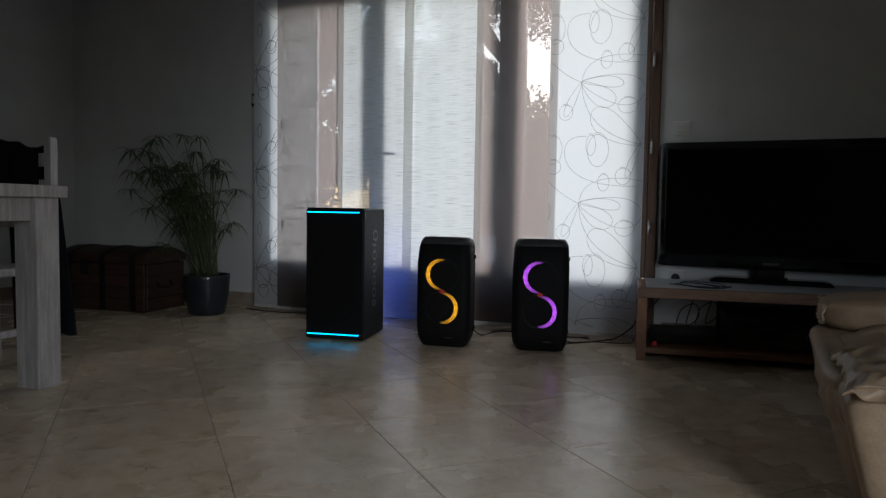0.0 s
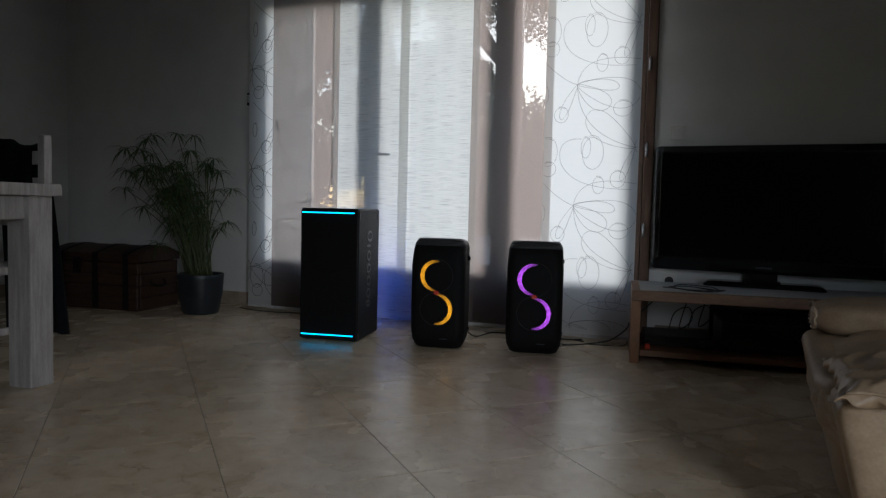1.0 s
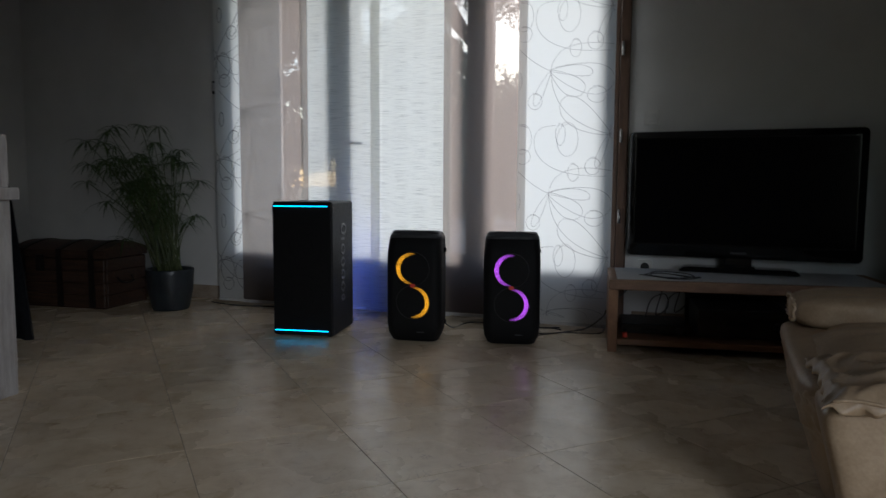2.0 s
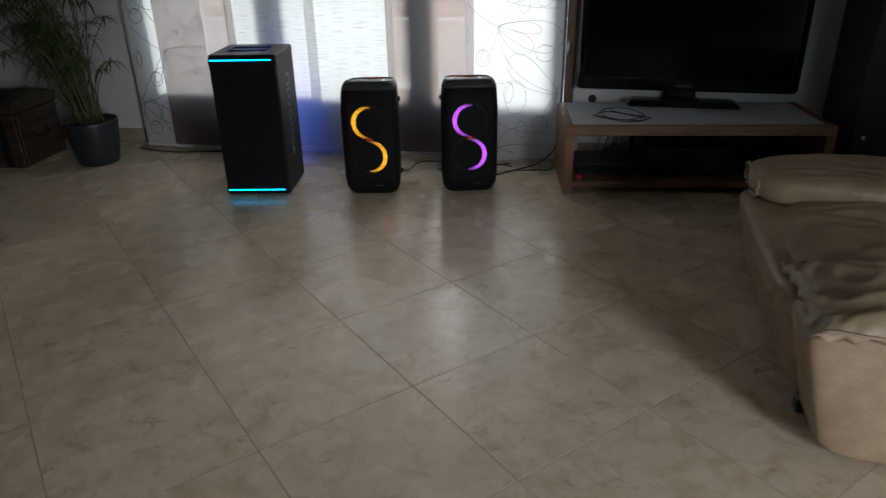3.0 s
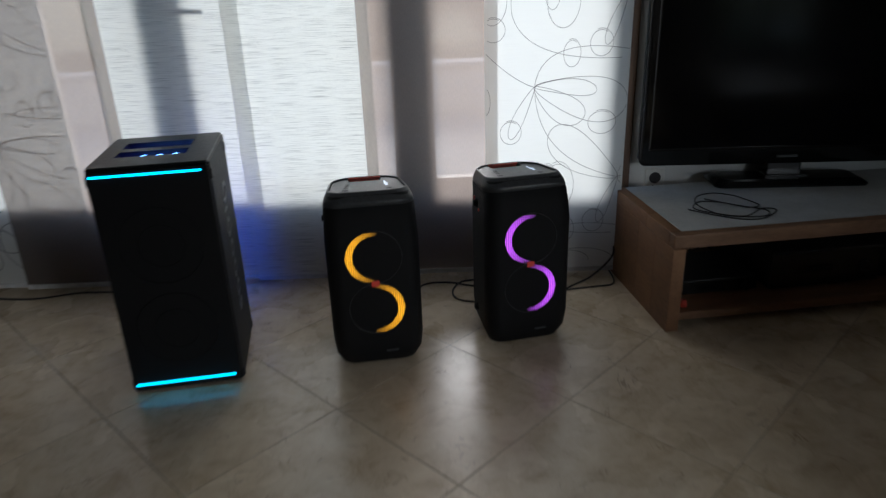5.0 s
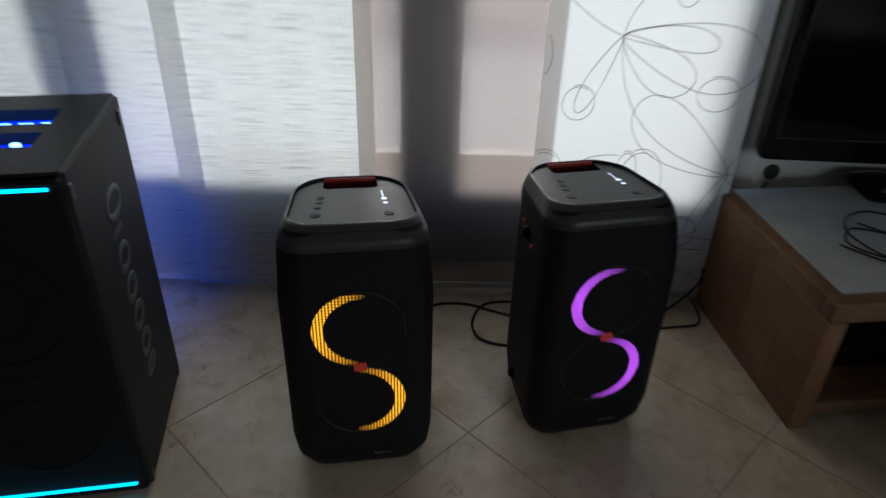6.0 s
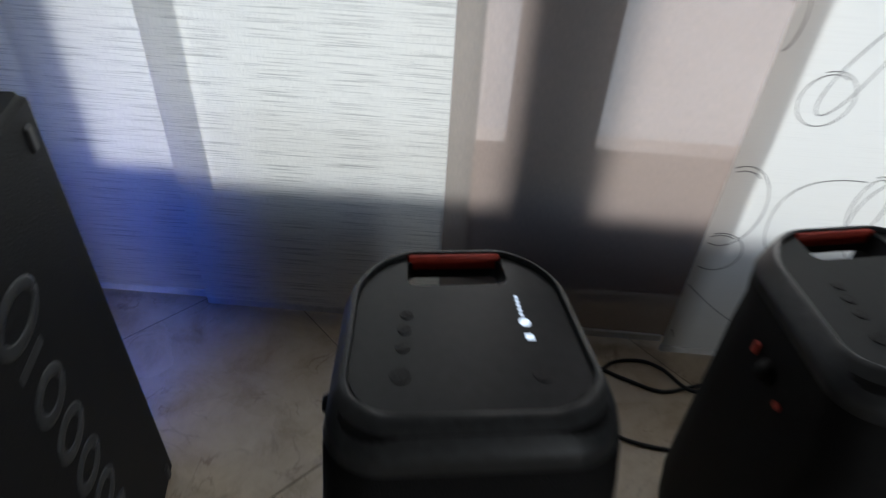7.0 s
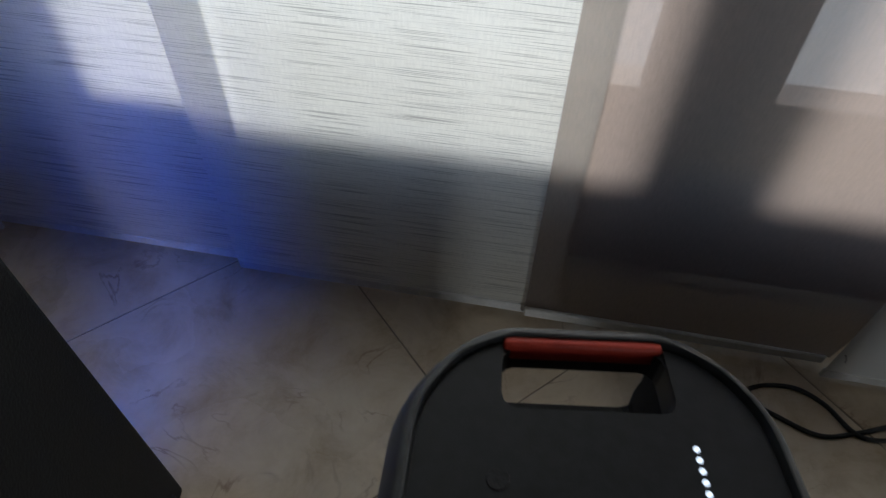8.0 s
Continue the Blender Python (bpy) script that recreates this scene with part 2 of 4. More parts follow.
M_SOIL = grained("dry_soil", (0.05, 0.035, 0.022), (0.12, 0.09, 0.06), 60, 0.95, bump=0.6)
M_LEAF = grained("green_leaf", (0.03, 0.06, 0.015), (0.07, 0.12, 0.03), 30, 0.45)
M_STEM = grained("green_stem", (0.05, 0.075, 0.022), (0.10, 0.12, 0.045), 30, 0.5)
M_LEATHER = grained("beige_leather", (0.30, 0.215, 0.133), (0.42, 0.315, 0.208), 9, 0.45, bump=0.35, fine=14)
M_COAT = grained("dark_navy_wool", (0.008, 0.010, 0.014), (0.02, 0.024, 0.03), 60, 0.95, bump=0.5)
M_CABLE = grained("black_cable", (0.01, 0.01, 0.01), (0.02, 0.02, 0.02), 50, 0.5, bump=0)
M_PLATE = grained("white_switch_plastic", (0.62, 0.61, 0.58), (0.7, 0.69, 0.66), 20, 0.4, bump=0)
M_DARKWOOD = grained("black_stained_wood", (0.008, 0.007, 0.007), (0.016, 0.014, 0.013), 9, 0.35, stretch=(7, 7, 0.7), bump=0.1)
M_STONE = grained("pale_terrace_stone", (0.46, 0.44, 0.41), (0.58, 0.56, 0.53), 4, 0.8, bump=0.2)
M_GRASS = grained("garden_ground", (0.06, 0.08, 0.03), (0.14, 0.15, 0.07), 1.5, 0.95, bump=0.4, shift=False)
M_TREE = grained("tree_leaves", (0.12, 0.145, 0.085), (0.18, 0.215, 0.135), 2, 0.6)
M_BARK = grained("tree_bark", (0.07, 0.05, 0.035), (0.16, 0.12, 0.09), 9, 0.9, bump=0.5)
M_RENDER = grained("cream_render", (0.58, 0.56, 0.54), (0.68, 0.665, 0.645), 3, 0.9, bump=0.1)
M_ROOF = grained("terracotta_roof", (0.28, 0.19, 0.15), (0.38, 0.27, 0.22), 6, 0.85, bump=0.4)


def glass_material():
    m, n, l = mat("clear_glass")
    n.remove(n["Principled BSDF"])
    t = n.new("ShaderNodeBsdfTransparent")
    g = n.new("ShaderNodeBsdfGlossy")
    g.inputs["Roughness"].default_value = 0.02
    mx = n.new("ShaderNodeMixShader")
    mx.inputs[0].default_value = 0.06
    l.new(t.outputs[0], mx.inputs[1])
    l.new(g.outputs[0], mx.inputs[2])
    l.new(mx.outputs[0], n["Material Output"].inputs["Surface"])
    return m


M_GLASS = glass_material()


# ---- mesh helpers ----
def finish(bm, name, material, smooth=False):
    me = bpy.data.meshes.new(name)
    bm.normal_update()
    bm.to_mesh(me)
    bm.free()
    if material:
        me.materials.append(material)
    if smooth:
        for p in me.polygons:
            p.use_smooth = True
    return me


def part(name, bm, material, parent, label="", smooth=False, m=None):
    ob = new(name, finish(bm, name, material, smooth))
    ob.parent = parent
    if m is not None:
        ob.matrix_basis = m
    if label:
        tagged(ob, label)
    return ob


def thing(name, m, label, category, group="", kind=""):
    ob = new(name)
    ob.empty_display_size = 0.1
    ob.matrix_basis = m
    return tagged(ob, label, category, group, kind)


def solid(name, bm, material, label, category="", kind="", smooth=False, m=None):
    ob = new(name, finish(bm, name, material, smooth))
    if m is not None:
        ob.matrix_basis = m
    return tagged(ob, label, category, "", kind)


def box(bm, x0, x1, y0, y1, z0, z1, bevel=0.0, seg=2, m=None):
    made = bmesh.ops.create_cube(bm, size=1)["verts"]
    for v in made:
        v.co = Vector(((x0 + x1) / 2 + v.co.x * (x1 - x0), (y0 + y1) / 2 + v.co.y * (y1 - y0), (z0 + z1) / 2 + v.co.z * (z1 - z0)))
        if m is not None:
            v.co = m @ v.co
    if bevel:
        edges = list({e for v in made for e in v.link_edges})
        bmesh.ops.bevel(bm, geom=edges, offset=bevel, segments=seg, profile=0.5, affect="EDGES")
    return bm


def boxed(x0, x1, y0, y1, z0, z1, bevel=0.0, seg=2):
    return box(bmesh.new(), x0, x1, y0, y1, z0, z1, bevel, seg)


def rod(bm, a, b, r0, r1=None, seg=10):
    r1 = r0 if r1 is None else r1
    a, b = Vector(a), Vector(b)
    turn = (b - a).to_track_quat("Z", "Y").to_matrix().to_4x4()
    bmesh.ops.create_cone(bm, cap_ends=True, segments=seg, radius1=r0, radius2=r1, depth=(b - a).length,
                          matrix=Matrix.Translation((a + b) / 2) @ turn)
    return bm


def tube(bm, pts, r, seg=6, taper=None):
    """A round tube along a list of points."""
    pts = [Vector(p) for p in pts]
    rings = []
    side = Vector((0.3, 0.2, 0.93)).normalized()
    for i, p in enumerate(pts):
        d = (pts[min(i + 1, len(pts) - 1)] - pts[max(i - 1, 0)])
        d = d.normalized() if d.length > 1e-9 else Vector((0, 0, 1))
        u = d.cross(side)
        if u.length < 0.05:
            u = d.cross(Vector((1, 0, 0)))
        u.normalize()
        w = d.cross(u)
        rr = r * (taper(i / (len(pts) - 1)) if taper else 1)
        rings.append([bm.verts.new(p + rr * (math.cos(2 * math.pi * k / seg) * u + math.sin(2 * math.pi * k / seg) * w)) for k in range(seg)])
    for a, b in zip(rings, rings[1:]):
        for k in range(seg):
            bm.faces.new((a[k], a[(k + 1) % seg], b[(k + 1) % seg], b[k]))
    bm.faces.new(rings[0][::-1])
    bm.faces.new(rings[-1])
    return bm


def glide(pts, n=10):
    """Points along a smooth curve through pts."""
    pts = [Vector(p) for p in pts]
    q = [pts[0]] + pts + [pts[-1]]
    out = []
    for i in range(1, len(q) - 2):
        for k in range(n):
            t = k / n
            a, b, c, d = q[i - 1:i + 3]
            out.append(0.5 * (2 * b + (c - a) * t + (2 * a - 5 * b + 4 * c - d) * t * t + (3 * b - a - 3 * c + d) * t ** 3))
    return out + [pts[-1]]


def rounded(hw, y0, y1, r, z, seg=6, back=None, bow=0.0):
    """A rounded rectangle, as points against the clock; back: another radius at the back, which may bow outwards."""
    pts = []
    b = back or r
    for cx, cy, a0, q in ((hw - b, y1 - b, 0, b), (-hw + b, y1 - b, 90, b), (-hw + r, y0 + r, 180, r), (hw - r, y0 + r, 270, r)):
        for k in range(seg + 1):
            a = radians(a0 + 90 * k / seg)
            p = Vector((cx + q * math.cos(a), cy + q * math.sin(a), z))
            if p.y > 0:
                p.y -= bow * (p.x / hw) ** 2
            pts.append(p)
    return pts


def loft(bm, sections):
    rings = [[bm.verts.new(p) for p in s] for s in sections]
    n = len(rings[0])
    for a, b in zip(rings, rings[1:]):
        for k in range(n):
            bm.faces.new((a[k], a[(k + 1) % n], b[(k + 1) % n], b[k]))
    bm.faces.new(rings[0][::-1])
    bm.faces.new(rings[-1])
    return bm


def carve(ob, cutter_bm):
    """Takes the cutter's volume out of ob's mesh for good."""
    tool = new("cutter", finish(cutter_bm, "cutter", None))
    tool.matrix_world = ob.matrix_basis.copy() if ob.parent is None else Matrix()
    home, ob.parent = ob.parent, None
    md = ob.modifiers.new("cut", "BOOLEAN")
    md.operation, md.object, md.solver = "DIFFERENCE", tool, "EXACT"
    bpy.context.view_layer.update()
    me = bpy.data.meshes.new_from_object(ob.evaluated_get(bpy.context.evaluated_depsgraph_get()))
    ob.modifiers.clear()
    ob.data = me
    bpy.data.objects.remove(tool)
    ob.parent = home
    return ob


def puffy(x0, x1, y0, y1, z0, z1, e=0.35, nx=28, ny=20, wrinkle=0.01, seed=0, freq=9):
    """A stuffed cushion: a rounded block with wrinkles."""
    bm = bmesh.new()
    bmesh.ops.create_uvsphere(bm, u_segments=nx * 2, v_segments=ny * 2, radius=1)
    c = Vector(((x0 + x1) / 2, (y0 + y1) / 2, (z0 + z1) / 2))
    h = Vector(((x1 - x0) / 2, (y1 - y0) / 2, (z1 - z0) / 2))
    for v in bm.verts:
        n0 = v.co.normalized()
        q = Vector([math.copysign(abs(a) ** e, a) for a in n0])
        k = (abs(q.x) ** (2 / e) + abs(q.y) ** (2 / e) + abs(q.z) ** (2 / e)) ** (-e / 2)
        p = Vector((q.x * h.x * k, q.y * h.y * k, q.z * h.z * k)) + c
        s = Vector((seed, seed * 2, 0))
        f = noise.fractal(p * freq + s, 0.9, 2.1, 4) + 0.8 * (1 - abs(noise.noise(Vector((p.x * freq * 0.6, p.y * freq * 1.7, p.z * freq)) + s)) * 2)
        near = max(0.0, min(1.0, (0.5 - p.y) / 0.35)) if wrinkle > 0.01 else 0.0
        crease = 1 - abs(noise.noise(Vector((p.x * 19, p.y * 11, p.z * 21)) + s)) * 3
        v.co = p + n0 * wrinkle * (f + 1.1 * near * crease)
    return bm


def pillow(x0, x1, y0, y1, seam, up, down, seed, wrinkle):
    """A stitched pillow: two bulging sides that meet in a puckered seam."""
    bm = bmesh.new()
    nx, ny = 110, 64
    cx, cy, hx, hy = (x0 + x1) / 2, (y0 + y1) / 2, (x1 - x0) / 2, (y1 - y0) / 2
    for side, high in ((1, up), (-1, down)):
        rows = []
        for i in range(nx + 1):
            row = []
            for j in range(ny + 1):
                u, v = math.sin(math.pi * (i / nx - 0.5)), math.sin(math.pi * (j / ny - 0.5))
                full = ((1 - abs(u) ** 5) * (1 - abs(v) ** 3)) ** 0.5
                edge = (1 - full) ** 2
                s = Vector((seed, seed * 1.7, side * 3.1))
                pucker = edge * 0.007 * math.sin(31 * (u * hx - v * hy) * 3 + 4 * noise.noise(Vector((u * 3, v * 3, seed))))
                x = cx + u * (hx - 0.018 * (1 - v * v) * abs(u) ** 3) + pucker * 0.5
                y = cy + v * (hy - 0.015 * (1 - u * u) * abs(v) ** 3) + pucker * 0.5
                p = Vector((x * 13, y * 9, seed))
                crease = max(0.0, 1 - 3.2 * abs(noise.noise(p + s))) + 0.6 * noise.fractal(p * 0.5 + s, 0.9, 2.1, 3)
                sag = 0.018 * noise.noise(Vector((x * 3, y * 3, seed + 5))) - 0.012 * max(abs(u) ** 6, abs(v) ** 6)
                row.append(bm.verts.new((x, y, seam + sag + side * (high * full + wrinkle * crease * min(1, full * 3)) + pucker)))
            rows.append(row)
        for i in range(nx):
            for j in range(ny):
                q = [rows[i][j], rows[i + 1][j], rows[i + 1][j + 1], rows[i][j + 1]]
                bm.faces.new(q if side > 0 else q[::-1])
    bmesh.ops.remove_doubles(bm, verts=bm.verts, dist=0.0004)
    return bm


# ---- the room ----
X0, X1, Y0, Y1, H = -4.7, 3.9, -2.2, 3.85, 2.55
WX0, WX1, WTOP = -2.79, -0.09, 2.25
EY0, EY1, EZ0, EZ1 = -1.75, -1.15, 0.12, 2.15
BX0, BX1, BTOP = 1.9, 3.0, 2.15
T = 0.25


def walls():
    def wall(name, pieces, label, paint=M_WALL):
        w = thing(name, pose(0, 0, 0), label, "wall", kind="structure")
        for p in pieces:
            part("wall_panel", boxed(*p), paint, w)
        return w
    wall("wall_north", ((X0 - T, WX0, Y1, Y1 + T, -0.05, H), (WX1, X1 + T, Y1, Y1 + T, -0.05, H), (WX0, WX1, Y1, Y1 + T, WTOP, H)),
         "white painted wall around a wide glazed opening")
    wall("wall_south", ((X0 - T, BX0, Y0 - T, Y0, -0.05, H), (BX1, X1 + T, Y0 - T, Y0, -0.05, H), (BX0, BX1, Y0 - T, Y0, BTOP, H)), "unseen wall with a glazed door, greyed to absorb bounced light", M_BACKWALL)
    wall("wall_west", ((X0 - T, X0, Y0, Y1, -0.05, H),), "plain white painted wall")
    wall("wall_east", ((X1, X1 + T, Y0, EY0, -0.05, H), (X1, X1 + T, EY1, Y1, -0.05, H), (X1, X1 + T, EY0, EY1, -0.05, EZ0), (X1, X1 + T, EY0, EY1, EZ1, H)), "unseen wall with a window, greyed to absorb bounced light", M_BACKWALL)
    solid("ceiling", boxed(X0 - T, X1 + T, Y0 - T, Y1 + T, H, H + 0.2), M_CEIL, "plain white painted ceiling", "ceiling", "structure")
    b = thing("baseboard", pose(0, 0, 0), "beige tile baseboard along the walls", "baseboard", kind="structure")
    for x0, x1, y0, y1 in ((X0, WX0 - 0.08, Y1 - 0.012, Y1), (WX1 + 0.06, X1, Y1 - 0.012, Y1), (X0, X0 + 0.012, Y0, Y1 - 0.012), (X1 - 0.012, X1, Y0, Y1 - 0.012), (X0 + 0.012, BX0, Y0, Y0 + 0.012)):
        part("baseboard_strip", boxed(x0, x1, y0, y1, 0, 0.095, 0.003, 1), M_BASE, b)


walls()


def french_window():
    w = thing("window_1", pose(0, 0, 0), "brown wooden french window with three glazed leaves", "window", kind="structure")
    y0, y1 = Y1 - 0.025, Y1 + 0.07
    part("window_frame", boxed(WX0 - 0.06, WX0 + 0.03, y0, y1, 0, WTOP + 0.06, 0.004, 1), M_FRAME, w)
    part("window_frame", boxed(WX1 - 0.04, WX1 + 0.015, y0, y1, 0, WTOP + 0.06, 0.004, 1), M_FRAME, w)
    part("window_frame", boxed(WX0 + 0.03, WX1 - 0.04, y0, y1, WTOP - 0.03, WTOP + 0.06, 0.004, 1), M_FRAME, w)
    part("window_sill", boxed(WX0 + 0.03, WX1 - 0.04, y0, Y1 + T + 0.1, -0.01, 0.03, 0.004, 1), M_STONE, w, "pale stone threshold")
    edges = (WX0 + 0.032, -1.87, -0.965, WX1 - 0.042)
    for i in range(3):
        a, b = edges[i] + 0.001, edges[i + 1] - 0.001
        s = 0.082
        leaf = part("door_leaf", boxed(a, a + s, y0 + 0.006, y1 - 0.03, 0.035, WTOP - 0.034, 0.006, 2), M_FRAME, w)
        part("stile", boxed(b - s, b, y0 + 0.006, y1 - 0.03, 0.035, WTOP - 0.034, 0.006, 2), M_FRAME, leaf)
        part("rail", boxed(a + s, b - s, y0 + 0.008, y1 - 0.032, WTOP - 0.12, WTOP - 0.034, 0.004, 1), M_FRAME, leaf)
        part("rail", boxed(a + s, b - s, y0 + 0.008, y1 - 0.032, 0.035, 0.13, 0.004, 1), M_FRAME, leaf)
        part("rail", boxed(a + s, b - s, y0 + 0.008, y1 - 0.032, 0.29, 0.395, 0.004, 1), M_FRAME, leaf)
        part("panel", boxed(a + s, b - s, y0 + 0.02, y1 - 0.045, 0.13, 0.29, 0.004, 1), M_FRAME, leaf)
        g = part("pane", boxed(a + s, b - s, Y1 + 0.012, Y1 + 0.018, 0.395, WTOP - 0.12), M_GLASS, leaf)
        g.visible_shadow = False
    for x in edges[1:3]:
        part("cover_strip", boxed(x - 0.022, x + 0.022, y0 - 0.008, y0 + 0.005, 0.035, WTOP - 0.034, 0.004, 2), M_FRAME, w)
    part("weather_bar", boxed(WX0 + 0.03, WX1 - 0.04, y0 + 0.01, y1 - 0.03, 0.0305, 0.034), M_FRAME, w)
    h = part("handle", rod(bmesh.new(), (-1.862, y0 - 0.062, 1.108), (-1.715, y0 - 0.066, 1.096), 0.010, 0.008, 12), M_STEEL, w, "steel lever handle", True)
    part("rose", boxed(-1.876, -1.846, y0 - 0.012, y0 + 0.008, 1.02, 1.17, 0.004, 2), M_STEEL, h)
    part("spindle", rod(bmesh.new(), (-1.861, y0 - 0.064, 1.108), (-1.861, y0, 1.108), 0.008), M_STEEL, h, smooth=True)
    for z in (0.645, 1.109, 1.603):
        bm = rod(bmesh.new(), (WX1 - 0.026, y0 - 0.008, z - 0.035), (WX1 - 0.026, y0 - 0.008, z + 0.035), 0.008)
        rod(bm, (WX1 - 0.026, y0 - 0.008, z + 0.035), (WX1 - 0.026, y0 - 0.008, z + 0.045), 0.005, 0.003)
        part("hinge", bm, M_STEEL, w, "steel hinge pin", True)


french_window()


def back_door():
    d = thing("door_1", pose(0, 0, 0), "white glazed double door in the back wall", "door", kind="structure")
    for x0, x1, z0, z1 in ((BX0, BX0 + 0.09, 0, BTOP), (BX1 - 0.09, BX1, 0, BTOP), (BX0 + 0.09, BX1 - 0.09, BTOP - 0.09, BTOP), (BX0 + 0.09, BX1 - 0.09, 0, 0.2), ((BX0 + BX1) / 2 - 0.05, (BX0 + BX1) / 2 + 0.05, 0.2, BTOP - 0.09)):
        part("door_frame", boxed(x0, x1, Y0 - 0.1, Y0 - 0.04, z0, z1, 0.004, 1), M_PLATE, d)
    for x0, x1 in ((BX0 + 0.09, (BX0 + BX1) / 2 - 0.05), ((BX0 + BX1) / 2 + 0.05, BX1 - 0.09)):
        part("pane", boxed(x0, x1, Y0 - 0.075, Y0 - 0.068, 0.2, BTOP - 0.09), M_GLASS, d).visible_shadow = False
    part("door_handle", rod(bmesh.new(), (BX0 + 0.045, Y0 - 0.01, 1.0), (BX0 + 0.15, Y0 - 0.01, 1.0), 0.009), M_STEEL, d)


back_door()


def side_window():
    w = thing("window_2", pose(X1 + 0.08, 0, 0), "white framed window in the side wall", "window", kind="structure")
    mid = (EY0 + EY1) / 2
    for y0, y1, z0, z1 in ((EY0, EY0 + 0.08, EZ0, EZ1), (EY1 - 0.08, EY1, EZ0, EZ1), (mid - 0.05, mid + 0.05, EZ0, EZ1), (EY0 + 0.08, mid - 0.05, EZ0, EZ0 + 0.08), (mid + 0.05, EY1 - 0.08, EZ0, EZ0 + 0.08), (EY0 + 0.08, mid - 0.05, EZ1 - 0.08, EZ1), (mid + 0.05, EY1 - 0.08, EZ1 - 0.08, EZ1)):
        part("window_frame", boxed(-0.03, 0.03, y0, y1, z0, z1, 0.004, 1), M_PLATE, w)
    for y0, y1 in ((EY0 + 0.08, mid - 0.05), (mid + 0.05, EY1 - 0.08)):
        part("pane", boxed(-0.003, 0.003, y0, y1, EZ0 + 0.08, EZ1 - 0.08), M_GLASS, w).visible_shadow = False


side_window()


# ---- panel blinds ----
# the embroidered motif: petals (degrees, length, width, bend), sweeping lines and rings, in metres from its knot
PETALS = (((-14, 0.36, 0.115, 0.1), (3, 0.235, 0.042, -0.5), (-40, 0.225, 0.075, 0.4), (-119, 0.215, 0.03, 0.3)),
          ((151, 0.33, 0.10, -0.3), (-114, 0.20, 0.026, 0.3), (40, 0.3, 0.09, 0.2), (-30, 0.22, 0.06, 0.0)))
SWEEPS = (((0, 0, 0.02, 0.19, 0.35, 0.13), (0, 0, -0.09, 0.03, -0.20, 0.145), (0, 0, 0.01, -0.28, 0.33, -0.36)),
          ((-0.30, 0.05, -0.45, 0.06, -0.42, -0.08), (-0.42, -0.08, -0.36, -0.25, 0.02, -0.235)))
RINGS = (((-0.09, -0.17, 0.038, 0.042), (0.137, 0.12, 0.03, 0.046), (0.26, -0.14, 0.05, 0.042), (-0.16, 0.31, 0.05, 0.078), (-0.155, 0.21, 0.04, 0.04), (-0.185, -0.05, 0.016, 0.045)),
         ((-0.09, -0.18, 0.04, 0.045), (-0.235, -0.03, 0.056, 0.088), (-0.275, 0.0, 0.026, 0.056)))


def blind(x0, x1, y, cloth, label, swirls=None, low=0.014, pull=0.0):
    """One hanging panel of cloth with a weighted hem."""
    t = thing("panel_blind", pose((x0 + x1) / 2, y, 0), label, "curtain", "panel blinds at the window")
    w = (x1 - x0) / 2
    bm = bmesh.new()
    nx, nz = 16, 40
    rng = random.Random(int(x0 * 1000))
    ph = rng.random() * 6
    grid = [[bm.verts.new((-w + 2 * w * i / nx, 0.0025 * math.sin(3 * i / nx + ph + 2.2 * k / nz) + 0.0012 * math.sin(9 * k / nz + ph), low + 0.016 + (2.27 - low) * k / nz)) for i in range(nx + 1)] for k in range(nz + 1)]
    for k in range(nz):
        for i in range(nx):
            bm.faces.new((grid[k][i], grid[k][i + 1], grid[k + 1][i + 1], grid[k + 1][i]))
    for v in bm.verts:
        v.co.x -= pull * max(0.0, 1 - v.co.z / 0.32) * max(0.0, v.co.x / w)
    part("cloth", bm, cloth, t, smooth=True)
    part("hem_bar", boxed(-w, w - pull, -0.004, 0.004, low, low + 0.02, 0.002, 1), M_HEM, t, "pale weighted hem bar")
    part("rail_carrier", boxed(-w, w, -0.006, 0.006, 2.26, 2.29), M_HEM, t)
    if swirls is not None:
        for node_x, node_z, kind in swirls:
            curves = []
            for deg, ln, fat, bend in PETALS[kind]:
                a, pts = radians(deg), []
                for k in range(45):
                    u = k / 44 * 2 * math.pi
                    d = ln * (1 - math.cos(u)) / 2
                    q = fat * math.sin(u) * (0.35 + 0.65 * math.sin(u / 2) ** 2) + bend * d * d
                    pts.append((d * math.cos(a) - q * math.sin(a), d * math.sin(a) + q * math.cos(a)))
                curves.append(pts)
            for ax, az, bx, bz, cx, cz in SWEEPS[kind]:
                curves.append([((1 - u) ** 2 * ax + 2 * u * (1 - u) * bx + u * u * cx, (1 - u) ** 2 * az + 2 * u * (1 - u) * bz + u * u * cz) for u in [k / 24 for k in range(25)]])
            for cx, cz, rx, rz in RINGS[kind]:
                curves.append([(cx + rx * (1 + 0.12 * u) * math.cos(u * 2 * math.pi + 1), cz + rz * (1 + 0.12 * u) * math.sin(u * 2 * math.pi + 1)) for u in [1.15 * k / 32 for k in range(33)]])
            curves = [[(node_x + x, node_z + z) for x, z in c] for c in curves]
            for pts in curves:
                run = []
                for x, z in pts + [(9, 9)]:
                    if abs(x) < w - 0.004 and 0.06 < z < 2.2:
                        run.append((x, -0.004, z))
                        continue
                    if len(run) > 2:
                        part("embroidered_loop", tube(bmesh.new(), run, 0.0016 if x0 < -2 else 0.0009, 4), M_THREAD, t)
                    run = []
    return t


